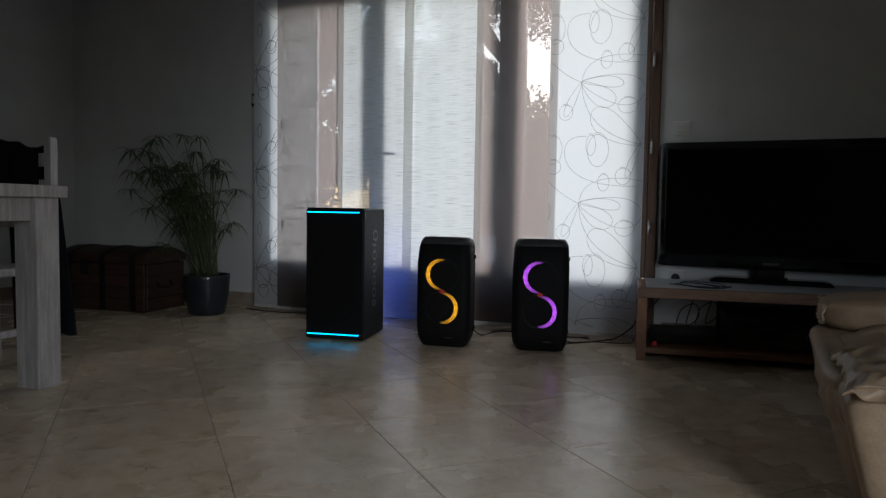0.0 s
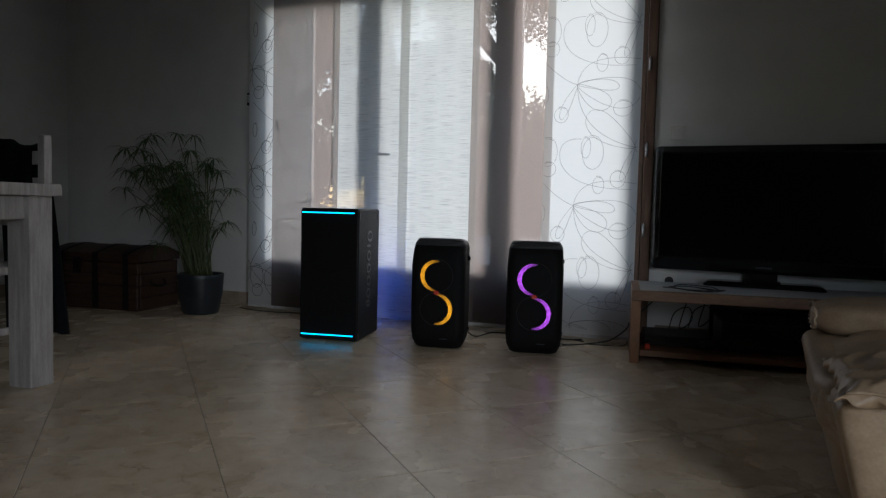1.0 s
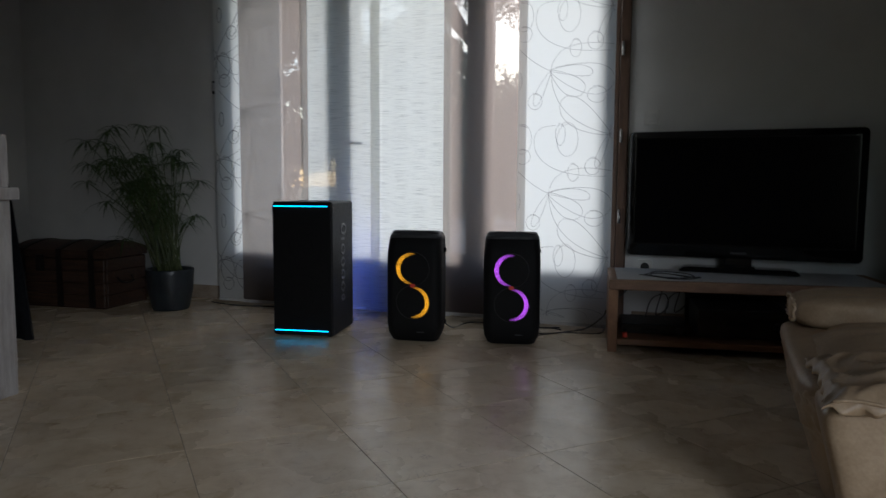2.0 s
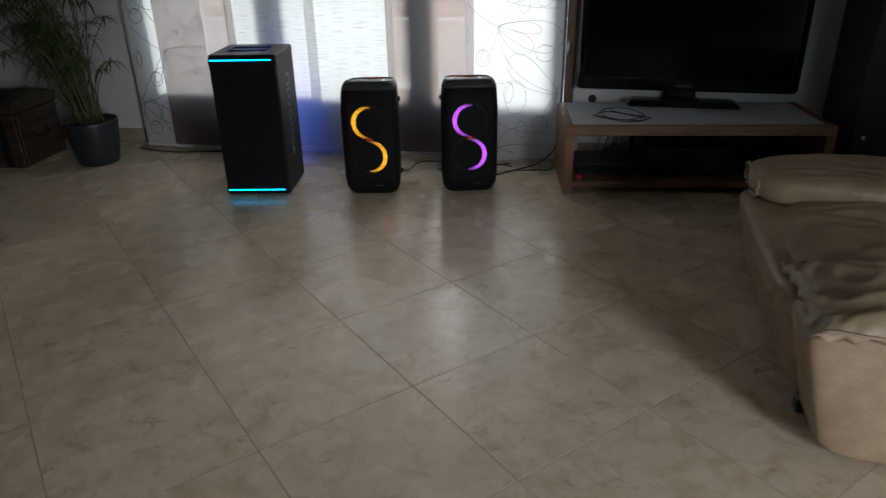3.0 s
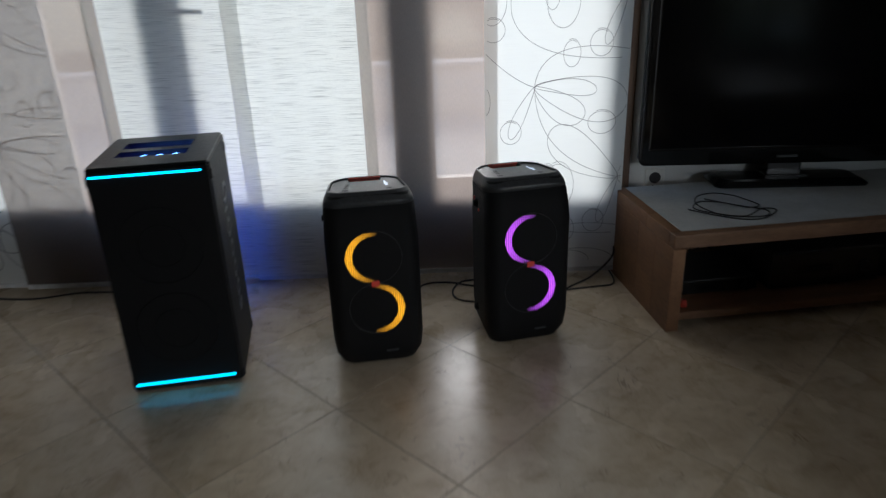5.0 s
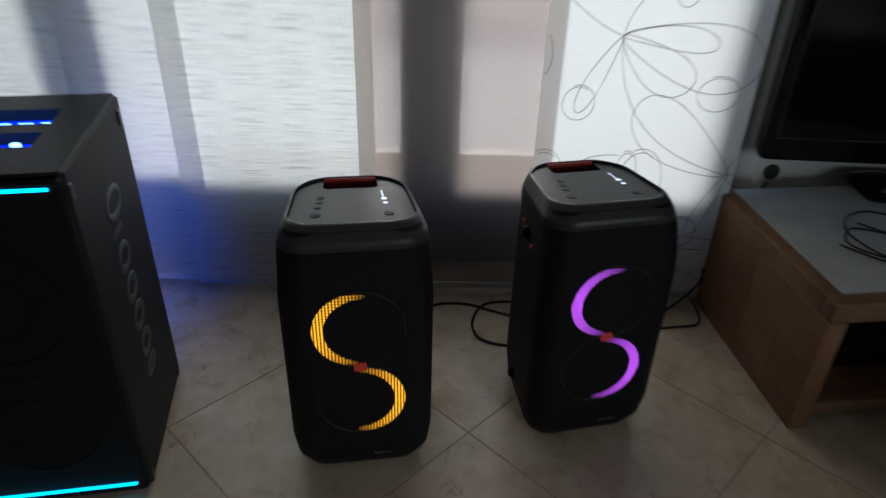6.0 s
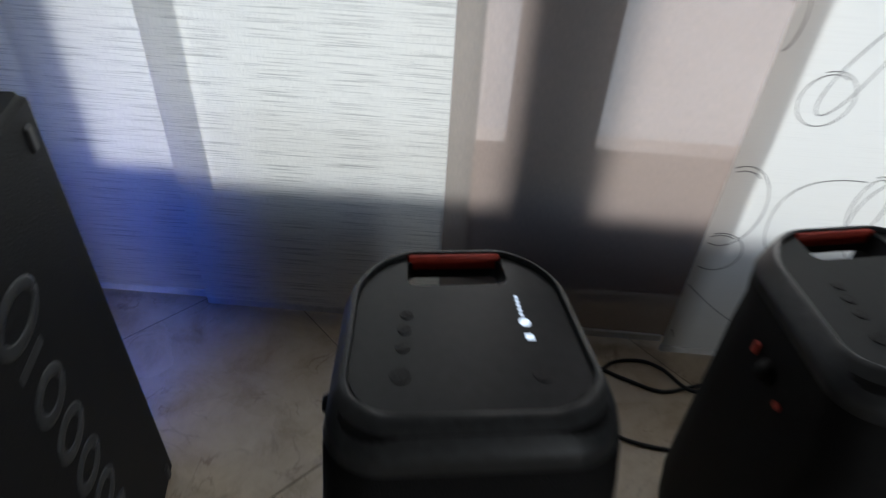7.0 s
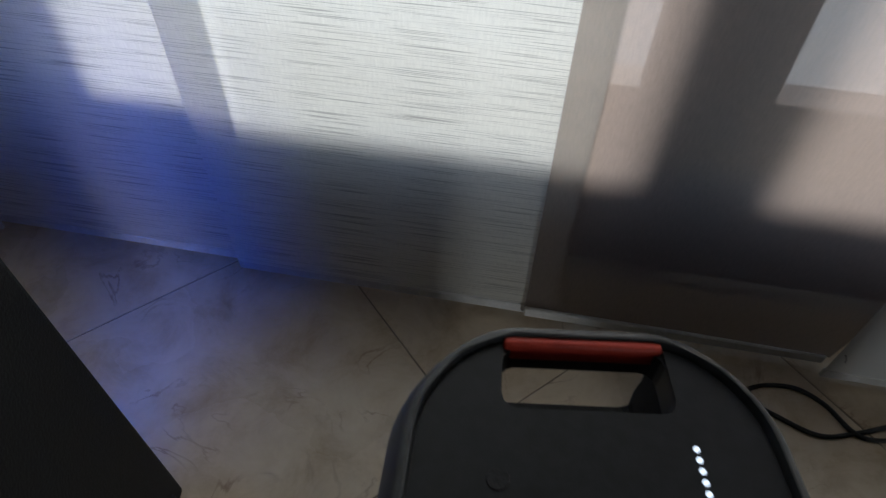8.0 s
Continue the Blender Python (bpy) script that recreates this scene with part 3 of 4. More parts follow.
NODES_R = [(-0.085, 0.781 + 0.695 * k, 0) for k in (-1, 0, 1, 2)] + [(0.25, 0.421 + 0.695 * k, 1) for k in (0, 1, 2, 3)]
NODES_L = [(-0.03, 0.62 + 0.695 * k, 0) for k in (-1, 0, 1, 2)] + [(-0.24, 0.30 + 0.695 * k, 1) for k in (0, 1, 2)] + [(0.30, 0.26 + 0.695 * k, 1) for k in (0, 1, 2, 3)]
blind(-2.825, -2.29, 3.738, M_SWIRL_CLOTH, "white panel blind with grey swirls beside the wall", NODES_L)
blind(-2.612, -2.09, 3.716, M_TAUPE_CLOTH, "sheer taupe panel blind")
blind(-2.14, -1.58, 3.734, M_WHITE_CLOTH, "translucent white panel blind with slubbed threads")
blind(-1.645, -1.11, 3.716, M_WHITE_CLOTH, "translucent white panel blind with slubbed threads")
blind(-1.155, -0.64, 3.704, M_TAUPE_CLOTH, "sheer taupe panel blind", low=0.022, pull=0.045)
blind(-0.689, -0.145, 3.684, M_SWIRL_CLOTH, "white panel blind with grey swirls beside the window frame", NODES_R)
rail = thing("curtain_rail", pose(0, 0, 2.285), "white multi-track blind rail above the window", "curtain rail")
for k in range(4):
    part("track", boxed(-2.9, -0.05, 3.69 + 0.018 * k - 0.007, 3.69 + 0.018 * k + 0.007, 0.005, 0.03), M_HEM, rail)
for x in (-2.7, -1.5, -0.3):
    part("bracket", boxed(x - 0.012, x + 0.012, 3.68, Y1, 0.03, 0.045), M_HEM, rail)


# ---- the large speaker ----
def large_speaker():
    t = thing("large_speaker", pose(-1.7225, 3.1235, 0, 0, 0, 9.2), "tall black party speaker with cyan light bars", "speaker")
    w, d, h = 0.1675, 0.191, 0.729
    part("cabinet", loft(bmesh.new(), [rounded(w - q, -d + 0.016 + q, d - q, 0.008, z, 3) for z, q in ((0.006, 0.006), (0.012, 0), (h - 0.006, 0), (h, 0.006))]), M_VINYL, t, "black textured cabinet")
    g = part("grille", loft(bmesh.new(), [rounded(w - 0.004 - q, -d + q, -d + 0.018, 0.006, z, 3) for z, q in ((0.012, 0.004), (0.018, 0), (h - 0.012, 0), (h - 0.006, 0.004))]), M_GRILLE, t, "black front grille")
    for zc, r in ((0.22, 0.118), (0.49, 0.118)):
        bm = bmesh.new()
        for rr in (r, r * 0.55):
            pts = [(rr * math.cos(u), -d - 0.001, zc + rr * math.sin(u)) for u in [2 * math.pi * k / 40 for k in range(41)]]
            tube(bm, pts, 0.0013, 6)
        part("woofer_ring", bm, M_GRILLE, g, smooth=True)
    for z in (0.708, 0.036):
        part("light_bar", boxed(-w + 0.012, w - 0.022, -d - 0.003, -d + 0.004, z - 0.003, z + 0.003, 0.0014, 2), M_CYAN, t, "glowing cyan light bar")
    top = part("top_panel", loft(bmesh.new(), [rounded(w - 0.004 - q, -d + 0.008 + q, d - 0.004 - q, 0.008, z, 3) for z, q in ((h - 0.002, 0), (h + 0.003, 0.002))]), M_TOPPLATE, t)
    cut = bmesh.new()
    box(cut, -0.11, 0.09, -0.075, -0.01, h - 0.03, h + 0.05)
    box(cut, -0.11, 0.09, 0.03, 0.105, h - 0.03, h + 0.05)
    carve(top, cut)
    cut = bmesh.new()
    box(cut, -0.11, 0.09, -0.075, -0.01, h - 0.022, h + 0.05)
    box(cut, -0.11, 0.09, 0.03, 0.105, h - 0.022, h + 0.05)
    carve(t.children[0], cut)
    for y0, y1 in ((-0.074, -0.011), (0.031, 0.104)):
        part("button_tray", boxed(-0.109, 0.089, y0, y1, h - 0.0215, h - 0.019), M_BLUE, t, "blue lit recessed tray")
    for i in range(3):
        part("knob", rod(bmesh.new(), (-0.035 + 0.045 * i, -0.045, h - 0.019), (-0.035 + 0.045 * i, -0.045, h - 0.004), 0.010, 0.008, 16), M_BLUEHOT, t)
    for i in range(4):
        part("button", boxed(-0.055 + 0.038 * i, -0.028 + 0.038 * i, 0.055, 0.072, h - 0.019, h - 0.01, 0.003, 2), M_BLUEHOT, t)
    for z in (0.03, 0.69):
        for y in (-d + 0.024, d - 0.03):
            for s in (-1, 1):
                part("corner_bumper", boxed(s * w - 0.004, s * w + 0.004, y - 0.008, y + 0.008, z - 0.016, z + 0.016, 0.003, 1), M_BLACK, t)
    z = 0.612
    for wd, kind in ((0.07, 0), (0.028, 1), (0.066, 2), (0.062, 3), (0.062, 4), (0.062, 5), (0.042, 6)):
        bm = bmesh.new()
        if kind == 1:
            box(bm, w - 0.001, w + 0.002, -0.03, 0.03, z - 0.016, z - 0.002, 0.002, 1)
        else:
            cy, cz, ry, rz = (0.012 if kind == 0 else 0.0), z - wd / 2, (0.043 if kind == 0 else 0.031), wd / 2 - 0.009
            pts = [(w + 0.001, cy + ry * math.cos(u), cz + rz * math.sin(u)) for u in [2 * math.pi * k / 24 for k in range(25)]]
            tube(bm, pts, 0.0085, 6)
        for v in bm.verts:
            v.co.x = w + (v.co.x - w) * 0.18
        part("side_mark", bm, M_MARK, t, "grey printed mark", True)
        z -= wd + 0.008
    for x in (-w + 0.03, w - 0.03):
        for y in (-d + 0.05, d - 0.03):
            part("foot", rod(bmesh.new(), (x, y, 0), (x, y, 0.008), 0.014, 0.016, 12), M_BLACK, t)
    r0, r1 = 0.045, 0.085
    part("rear_light", boxed(r0, r1, d - 0.001, d + 0.004, 0.20, 0.42, 0.002, 1), M_REAR, t, "glowing blue rear light")
    # unseen flaps, added to keep the blue glow from spreading sideways
    for x in (r0 - 0.006, r1 + 0.001):
        part("light_hood", boxed(x, x + 0.005, d - 0.001, d + 0.05, 0.19, 0.43, 0.001, 1), M_BLACK, t, "added black flap that narrows the rear glow")
    return t


large_speaker()


# ---- the two smaller speakers ----
def arc(bm, zc, a0, a1, r1=0.087):
    """A ring of light that swells in the middle of its sweep and thins out at both ends."""
    fade = bm.verts.layers.float.get("fade") or bm.verts.layers.float.new("fade")
    n = 48
    last = None
    for k in range(n + 1):
        u = k / n
        a = radians(a0 + (a1 - a0) * u)
        s = math.sin(math.pi * u) ** 0.6
        mid, half = r1 - 0.008, 0.003 + 0.0095 * s
        pair = []
        for r in (mid - half, mid + half * 0.75):
            v = bm.verts.new((r * math.cos(a), 0, zc + r * math.sin(a)))
            v[fade] = 0.04 + 0.96 * math.sin(math.pi * u) ** 0.9
            pair.append(v)
        if last:
            bm.faces.new((last[0], last[1], pair[1], pair[0]))
        last = pair


def slope(bm):
    """The body narrows towards the back and its control top falls gently."""
    for v in bm.verts:
        v.co.y = -0.165 + (v.co.y + 0.165) * 0.945
        v.co.x *= 1 - 0.15 * max(0, min(1, (v.co.y + 0.08) / 0.24))
        if v.co.z > 0.5:
            v.co.z += (0.017 - 0.10 * (v.co.y + 0.10)) * min(1, (v.co.z - 0.5) / 0.045)
    return bm


def small_speaker(m, light, arcs, label):
    t = thing("party_speaker", m, label, "speaker", "two matching party speakers")
    sec = [(0.0, 0.116, -0.128, 0.125, 0.045), (0.006, 0.124, -0.138, 0.135, 0.048), (0.045, 0.141, -0.158, 0.152, 0.05), (0.10, 0.147, -0.165, 0.16, 0.05),
           (0.44, 0.147, -0.165, 0.163, 0.05), (0.49, 0.144, -0.160, 0.165, 0.052), (0.525, 0.1425, -0.144, 0.166, 0.055), (0.548, 0.136, -0.1235, 0.166, 0.055), (0.559, 0.1305, -0.1165, 0.165, 0.055)]
    body = part("body", loft(bmesh.new(), [rounded(hw, a, b, r, z, 10, r * (1.7 if z < 0.5 else 1.35), 0.012) for z, hw, a, b, r in sec]), M_GRILLE, None, "black perforated body", True)
    carve(body, box(bmesh.new(), -0.066, 0.066, 0.085, 0.26, 0.45, 0.6, 0.012, 3))
    # raised rim and the top plate with the open handle behind it
    rim = part("rim", loft(bmesh.new(), [rounded(hw, a, b, r, z, 10, r * 1.25, 0.012) for z, hw, a, b, r in ((0.533, 0.142, -0.1395, 0.1675, 0.058), (0.545, 0.139, -0.1285, 0.168, 0.060), (0.557, 0.1345, -0.1180, 0.168, 0.063), (0.567, 0.129, -0.109, 0.166, 0.062), (0.570, 0.125, -0.104, 0.162, 0.058))]), M_RIM, None, "grey satin rim", True)
    carve(rim, loft(bmesh.new(), [rounded(0.1215, -0.098, 0.157, 0.056, 0.561, 10, 0.0675, 0.012), rounded(0.1235, -0.100, 0.159, 0.057, 0.6, 10, 0.069, 0.012)]))
    carve(rim, box(bmesh.new(), -0.063, 0.063, 0.098, 0.149, 0.5, 0.62, 0.012, 3))
    plate = part("top_plate", loft(bmesh.new(), [rounded(0.1197, -0.094, 0.1552, 0.0548, z, 10, 0.067, 0.012) for z in (0.557, 0.5645)]), M_TOPPLATE, None, "dark grey control plate")
    carve(plate, box(bmesh.new(), -0.063, 0.063, 0.098, 0.20, 0.5, 0.62, 0.012, 3))
    for piece in (body, rim, plate):
        bm = bmesh.new()
        bm.from_mesh(piece.data)
        slope(bm)
        bm.to_mesh(piece.data)
        bm.free()
        piece.parent = t
    part("grip", slope(box(bmesh.new(), -0.0625, 0.0625, 0.1475, 0.1565, 0.547, 0.5685, 0.0035, 3)), M_RED, t, "red rubber handle grip", True)
    # black strip colours in the shade of the gap before the plate
    part("front_lip", slope(boxed(-0.103, 0.103, -0.1, -0.0925, 0.556, 0.5652, 0.001, 1)), M_GRILLE, t)
    # front
    for zc, a0, a1 in arcs:
        bm = bmesh.new()
        arc(bm, zc, a0, a1)
        part("ring_light", bm, light, t, "glowing curved light arc", m=pose(0, -0.1662, 0))
    for zc in (0.389, 0.212):
        bm = bmesh.new()
        pts = [(0.088 * math.cos(u), -0.1652, zc + 0.088 * math.sin(u)) for u in [2 * math.pi * k / 48 for k in range(49)]]
        tube(bm, pts, 0.0012, 5)
        part("woofer_edge", bm, M_BLACK, t, smooth=True)
    part("badge", boxed(-0.0125, 0.0125, -0.1685, -0.164, 0.2905, 0.3095, 0.002, 2), M_LOGO, t, "small red badge")
    part("lower_mark", boxed(0.02, 0.06, -0.1635, -0.160, 0.052, 0.056), M_MARK, t)
    for s in (-1, 1):
        for z in (0.478, 0.09):
            part("side_stud", slope(rod(bmesh.new(), (s * 0.143, 0.0, z), (s * 0.157, 0.0, z), 0.017, 0.009, 16)), M_GRILLE, t, smooth=True)
    part("side_mark", slope(boxed(-0.1485, -0.1435, 0.03, 0.039, 0.474, 0.492, 0.001, 1)), M_RED, t, "small red side mark")
    part("side_mark", slope(boxed(-0.148, -0.1435, -0.048, -0.037, 0.462, 0.470, 0.001, 1)), M_RED, t, "small red side mark")
    # controls
    z = 0.5646
    for i in range(5):
        part("level_lamp", slope(rod(bmesh.new(), (0.0675, 0.043 + 0.0075 * i, z), (0.0675, 0.043 + 0.0075 * i, z + 0.0008), 0.0022, 0.0022, 8)), M_ICON, t)
    part("lit_icon", slope(rod(bmesh.new(), (0.0685, 0.03, z), (0.0685, 0.03, z + 0.0008), 0.0062, 0.0062, 18)), M_ICON, t, "white glowing round icon")
    part("lit_icon", slope(boxed(0.0645, 0.0735, 0.002, 0.011, z, z + 0.0008, 0.0003, 1)), M_ICON, t, "white glowing icon")
    for x, y, r in ((-0.07, -0.045, 0.011), (0.07, -0.05, 0.010), (-0.068, -0.005, 0.008), (-0.066, 0.022, 0.008), (-0.064, 0.047, 0.008)):
        part("button", slope(rod(bmesh.new(), (x, y, z - 0.001), (x, y, z + 0.0009), r, r * 0.92, 16)), M_VINYL, t)
    return t


def speaker_pose(x, y, yaw):
    return pose(x - 0.165 * math.sin(radians(yaw)), y + 0.165 * math.cos(radians(yaw)), 0, 0, 0, yaw)


small_speaker(speaker_pose(-1.089, 3.026, 8), M_ORANGE, ((0.389, 80, 268), (0.212, -98, 92)), "black party speaker with amber light arcs")
small_speaker(speaker_pose(-0.586, 3.132, 12), M_PURPLE, ((0.389, 80, 268), (0.212, -98, 92)), "black party speaker with violet light arcs")


# ---- television and its bench ----
def tv_bench():
    t = thing("tv_bench", pose(-0.101, 3.17, 0, 0, 0, 6.5), "low beech tv bench with a pale grey top", "tv bench")
    L, D, h = 1.325, 0.545, 0.362
    for x in (0, L - 0.045):
        for k, (y0, y1) in enumerate(((0, 0.14), (0.1403, 0.29), (0.2903, 0.42), (0.4203, D))):
            part("side_panel", boxed(x, x + 0.045, y0, y1, 0, h - 0.05, 0.0008, 1), M_WOOD_SIDE, t)
    part("front_edge", boxed(0, L, 0, 0.04, h - 0.049, h + 0.001, 0.004, 2), M_WOOD, t)
    for x in (0, L - 0.04):
        for y0, y1 in ((0.0405, 0.23), (0.2303, D)):
            part("side_edge", boxed(x, x + 0.04, y0, y1, h - 0.049, h + 0.001, 0.0015, 1), M_WOOD_SIDE, t)
    part("top", boxed(0.041, L - 0.041, 0.041, D, h - 0.04, h, 0.002, 1), M_LAMINATE, t, "pale grey laminate top")
    part("shelf", boxed(0.046, L - 0.046, 0.012, D, 0.035, 0.065, 0.003, 1), M_WOOD, t)
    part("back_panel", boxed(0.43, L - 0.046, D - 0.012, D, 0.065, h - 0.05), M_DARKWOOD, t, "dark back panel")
    return t


bench = tv_bench()
BENCH = pose(-0.101, 3.17, 0, 0, 0, 6.5)


def television():
    t = thing("television", pose(0.527, 3.755, 0.364, 0, 0, -3), "large black flat television on a swivel foot", "television")
    w, z0, z1 = 0.587, 0.07, 0.764
    part("casing", loft(bmesh.new(), [[Vector((p.x, y, p.y)) for p in rounded(w - q, z0 + q, z1 - q, 0.028, 0, 5)] for y, q in ((0.055, 0.06), (0.03, 0.01), (-0.02, 0.0), (-0.032, 0.004))]), M_PIANO, t, "glossy black casing", True)
    part("screen", boxed(-w + 0.045, w - 0.045, -0.034, -0.028, z0 + 0.075, z1 - 0.045), M_SCREEN, t, "dark switched-off screen")
    for x0, x1, za, zb in ((-w + 0.035, w - 0.035, z1 - 0.045, z1 - 0.035), (-w + 0.035, w - 0.035, z0 + 0.065, z0 + 0.075), (-w + 0.035, -w + 0.045, z0 + 0.075, z1 - 0.045), (w - 0.045, w - 0.035, z0 + 0.075, z1 - 0.045)):
        part("bezel", boxed(x0, x1, -0.038, -0.03, za, zb, 0.002, 1), M_PIANO, t)
    part("side_trim", boxed(-w - 0.002, -w + 0.004, -0.02, 0.0, z0 + 0.03, z1 - 0.03, 0.001, 1), M_RIM, t, "thin grey side trim")
    part("maker_mark", boxed(-0.04, 0.04, -0.0345, -0.031, z0 + 0.028, z0 + 0.038, 0.001, 1), M_MARK, t, "grey bar mark")
    part("neck", boxed(-0.07, 0.07, -0.02, 0.03, 0.02, z0 + 0.05, 0.008, 2), M_PIANO, t)
    part("foot", loft(bmesh.new(), [rounded(0.30 - q, -0.125 + q, 0.06 - q, 0.03, z, 4) for z, q in ((0.0, 0.002), (0.008, 0), (0.022, 0.02), (0.026, 0.035))]), M_PIANO, t, smooth=False)
    part("foot_collar", boxed(-0.085, 0.085, -0.055, 0.035, 0.024, 0.034, 0.004, 2), M_PIANO, t)
    return t


television()


def black_box(name, x0, x1, y0, y1, z0, hgt, label, cat):
    t = thing(name, BENCH @ pose((x0 + x1) / 2, (y0 + y1) / 2, z0), label, cat)
    w, d = (x1 - x0) / 2, (y1 - y0) / 2
    part("case", boxed(-w, w, -d + 0.008, d, 0.008, hgt, 0.004, 2), M_BLACK, t)
    part("front_panel", boxed(-w, w, -d, -d + 0.007, 0.01, hgt - 0.002, 0.003, 1), M_PIANO, t)
    for s in (-1, 1):
        part("foot", rod(bmesh.new(), (s * (w - 0.03), 0, 0), (s * (w - 0.03), 0, 0.009), 0.012), M_BLACK, t)
    part("display", boxed(-w * 0.4, w * 0.1, -d - 0.002, -d + 0.001, hgt * 0.45, hgt * 0.62), M_SCREEN, t)
    part("dial", rod(bmesh.new(), (w * 0.7, -d - 0.014, hgt * 0.5), (w * 0.7, -d + 0.002, hgt * 0.5), min(0.02, hgt * 0.28), None, 20), M_BLACK, t)
    return t


black_box("set_top_box", 0.07, 0.40, 0.12, 0.38, 0.066, 0.06, "low black set-top box on the bench shelf", "media box")
black_box("amplifier", 0.44, 0.87, 0.10, 0.46, 0.066, 0.15, "black hi-fi amplifier on the bench shelf", "amplifier")
black_box("disc_player", 0.90, 1.26, 0.12, 0.44, 0.066, 0.075, "flat black disc player on the bench shelf", "media player")
red = thing("red_cap", BENCH @ pose(0.085, 0.06, 0.066), "small red plastic cap on the shelf", "cap")
part("cap", rod(bmesh.new(), (0, 0, 0), (0, 0, 0.024), 0.015, 0.012, 14), M_RED, red, smooth=True)


def cable(name, pts, r, label, m=None, n=8):
    bm = tube(bmesh.new(), glide(pts, n), r, 6)
    return solid(name, bm, M_CABLE, label, "cable", smooth=True, m=m)


coil = [(0.03, 3.42), (0.09, 3.345), (0.18, 3.30), (0.26, 3.305), (0.33, 3.37), (0.29, 3.40), (0.20, 3.33), (0.10, 3.36), (0.055, 3.43), (0.10, 3.50), (0.17, 3.47), (0.25, 3.42),
        (0.30, 3.44), (0.27, 3.50), (0.25, 3.56), (0.19, 3.595), (0.11, 3.55), (0.08, 3.47), (0.12, 3.36), (0.20, 3.31), (0.28, 3.33), (0.30, 3.385), (0.22, 3.43), (0.13, 3.53)]
cable("coiled_cable", [(x, y, 0.3648 + 0.0045 * (k % 3 == 1)) for k, (x, y) in enumerate(coil)], 0.0026, "thin black cable coiled loosely on the bench top", None, 6)
cable("power_cable", [(-2.86, 3.70, 0.004), (-2.74, 3.66, 0.004), (-2.55, 3.64, 0.004), (-2.38, 3.68, 0.004), (-2.2, 3.66, 0.004), (-2.12, 3.55, 0.004), (-1.95, 3.45, 0.004), (-1.80, 3.36, 0.02), (-1.78, 3.318, 0.05)], 0.004, "black power cable along the floor")
cable("power_cable", [(-1.02, 3.345, 0.05), (-1.0, 3.45, 0.004), (-0.96, 3.62, 0.004), (-0.86, 3.645, 0.004), (-0.77, 3.61, 0.004), (-0.70, 3.585, 0.004), (-0.64, 3.60, 0.004), (-0.57, 3.625, 0.004), (-0.50, 3.62, 0.004), (-0.42, 3.66, 0.004)], 0.0038, "black power cable along the floor between the speakers")
cable("power_cable", [(-0.55, 3.49, 0.02), (-0.66, 3.455, 0.004), (-0.76, 3.46, 0.004), (-0.82, 3.49, 0.004), (-0.835, 3.56, 0.004), (-0.80, 3.64, 0.004), (-0.735, 3.66, 0.004), (-0.69, 3.635, 0.013), (-0.64, 3.595, 0.004), (-0.58, 3.60, 0.004), (-0.48, 3.63, 0.004), (-0.40, 3.60, 0.004)], 0.0038, "black power cable looped on the floor")
cable("power_cable", [(-0.52, 3.36, 0.03), (-0.46, 3.46, 0.004), (-0.36, 3.56, 0.004), (-0.26, 3.62, 0.02), (-0.17, 3.66, 0.09), (-0.155, 3.72, 0.15), (-0.08, 3.79, 0.2), (0.03, 3.83, 0.33)], 0.004, "black power cable rising to the wall socket")
cable("power_cable", [(-0.50, 3.40, 0.004), (-0.40, 3.52, 0.004), (-0.27, 3.55, 0.004), (-0.18, 3.58, 0.004), (-0.17, 3.74, 0.004)], 0.003, "black power cable on the floor")
for k, (x, y) in enumerate(((0.2, 0.3), (0.31, 0.42))):
    cable("loose_cable", [(x, y, 0.13), (x + 0.03, y + 0.03, 0.22), (x + 0.1, y + 0.04, 0.25), (x + 0.12, y + 0.06, 0.18), (x + 0.06, y + 0.08, 0.13), (x + 0.09, y + 0.02, 0.29)], 0.003, "loose black cable behind the media boxes", BENCH)


def wall_plate(name, x, z, label, socket):
    t = thing(name, pose(x, Y1, z), label, "socket" if socket else "light switch")
    part("plate", boxed(-0.042, 0.042, -0.009, 0, -0.042, 0.042, 0.004, 2), M_PLATE, t)
    if socket:
        # no hollow is cut; a raised black disc paints the recess's shade
        bm = rod(bmesh.new(), (0, -0.012, 0), (0, -0.0085, 0), 0.024, 0.024, 24)
        part("recess", bm, M_BLACK, t, "black disc for the shaded round recess")
    else:
        part("rocker", boxed(-0.024, 0.024, -0.014, -0.009, -0.024, 0.024, 0.002, 1), M_PLATE, t)


wall_plate("wall_socket", 0.038, 0.36, "white wall socket behind the bench", True)
wall_plate("light_switch", 0.051, 1.215, "white rocker light switch above the television", False)
crank = thing("shutter_switch", pose(-2.9, Y1, 1.5), "small black shutter control on the wall", "switch")
part("body", boxed(-0.016, 0.016, -0.02, 0, -0.045, 0.045, 0.004, 2), M_BLACK, crank)
part("rocker", boxed(-0.009, 0.009, -0.025, -0.02, -0.025, 0.03, 0.002, 1), M_HEM, crank)
hook = thing("curtain_hook", pose(-2.87, Y1, 1.2), "small white ring hook on the wall", "hook")
part("ring", tube(bmesh.new(), [(0.024 * math.cos(u), -0.03, 0.026 * math.sin(u)) for u in [2 * math.pi * k / 24 for k in range(25)]], 0.004, 6), M_PLATE, hook, smooth=True)
part("stem", rod(bmesh.new(), (-0.02, -0.03, 0.0), (-0.02, 0, 0), 0.004), M_PLATE, hook)


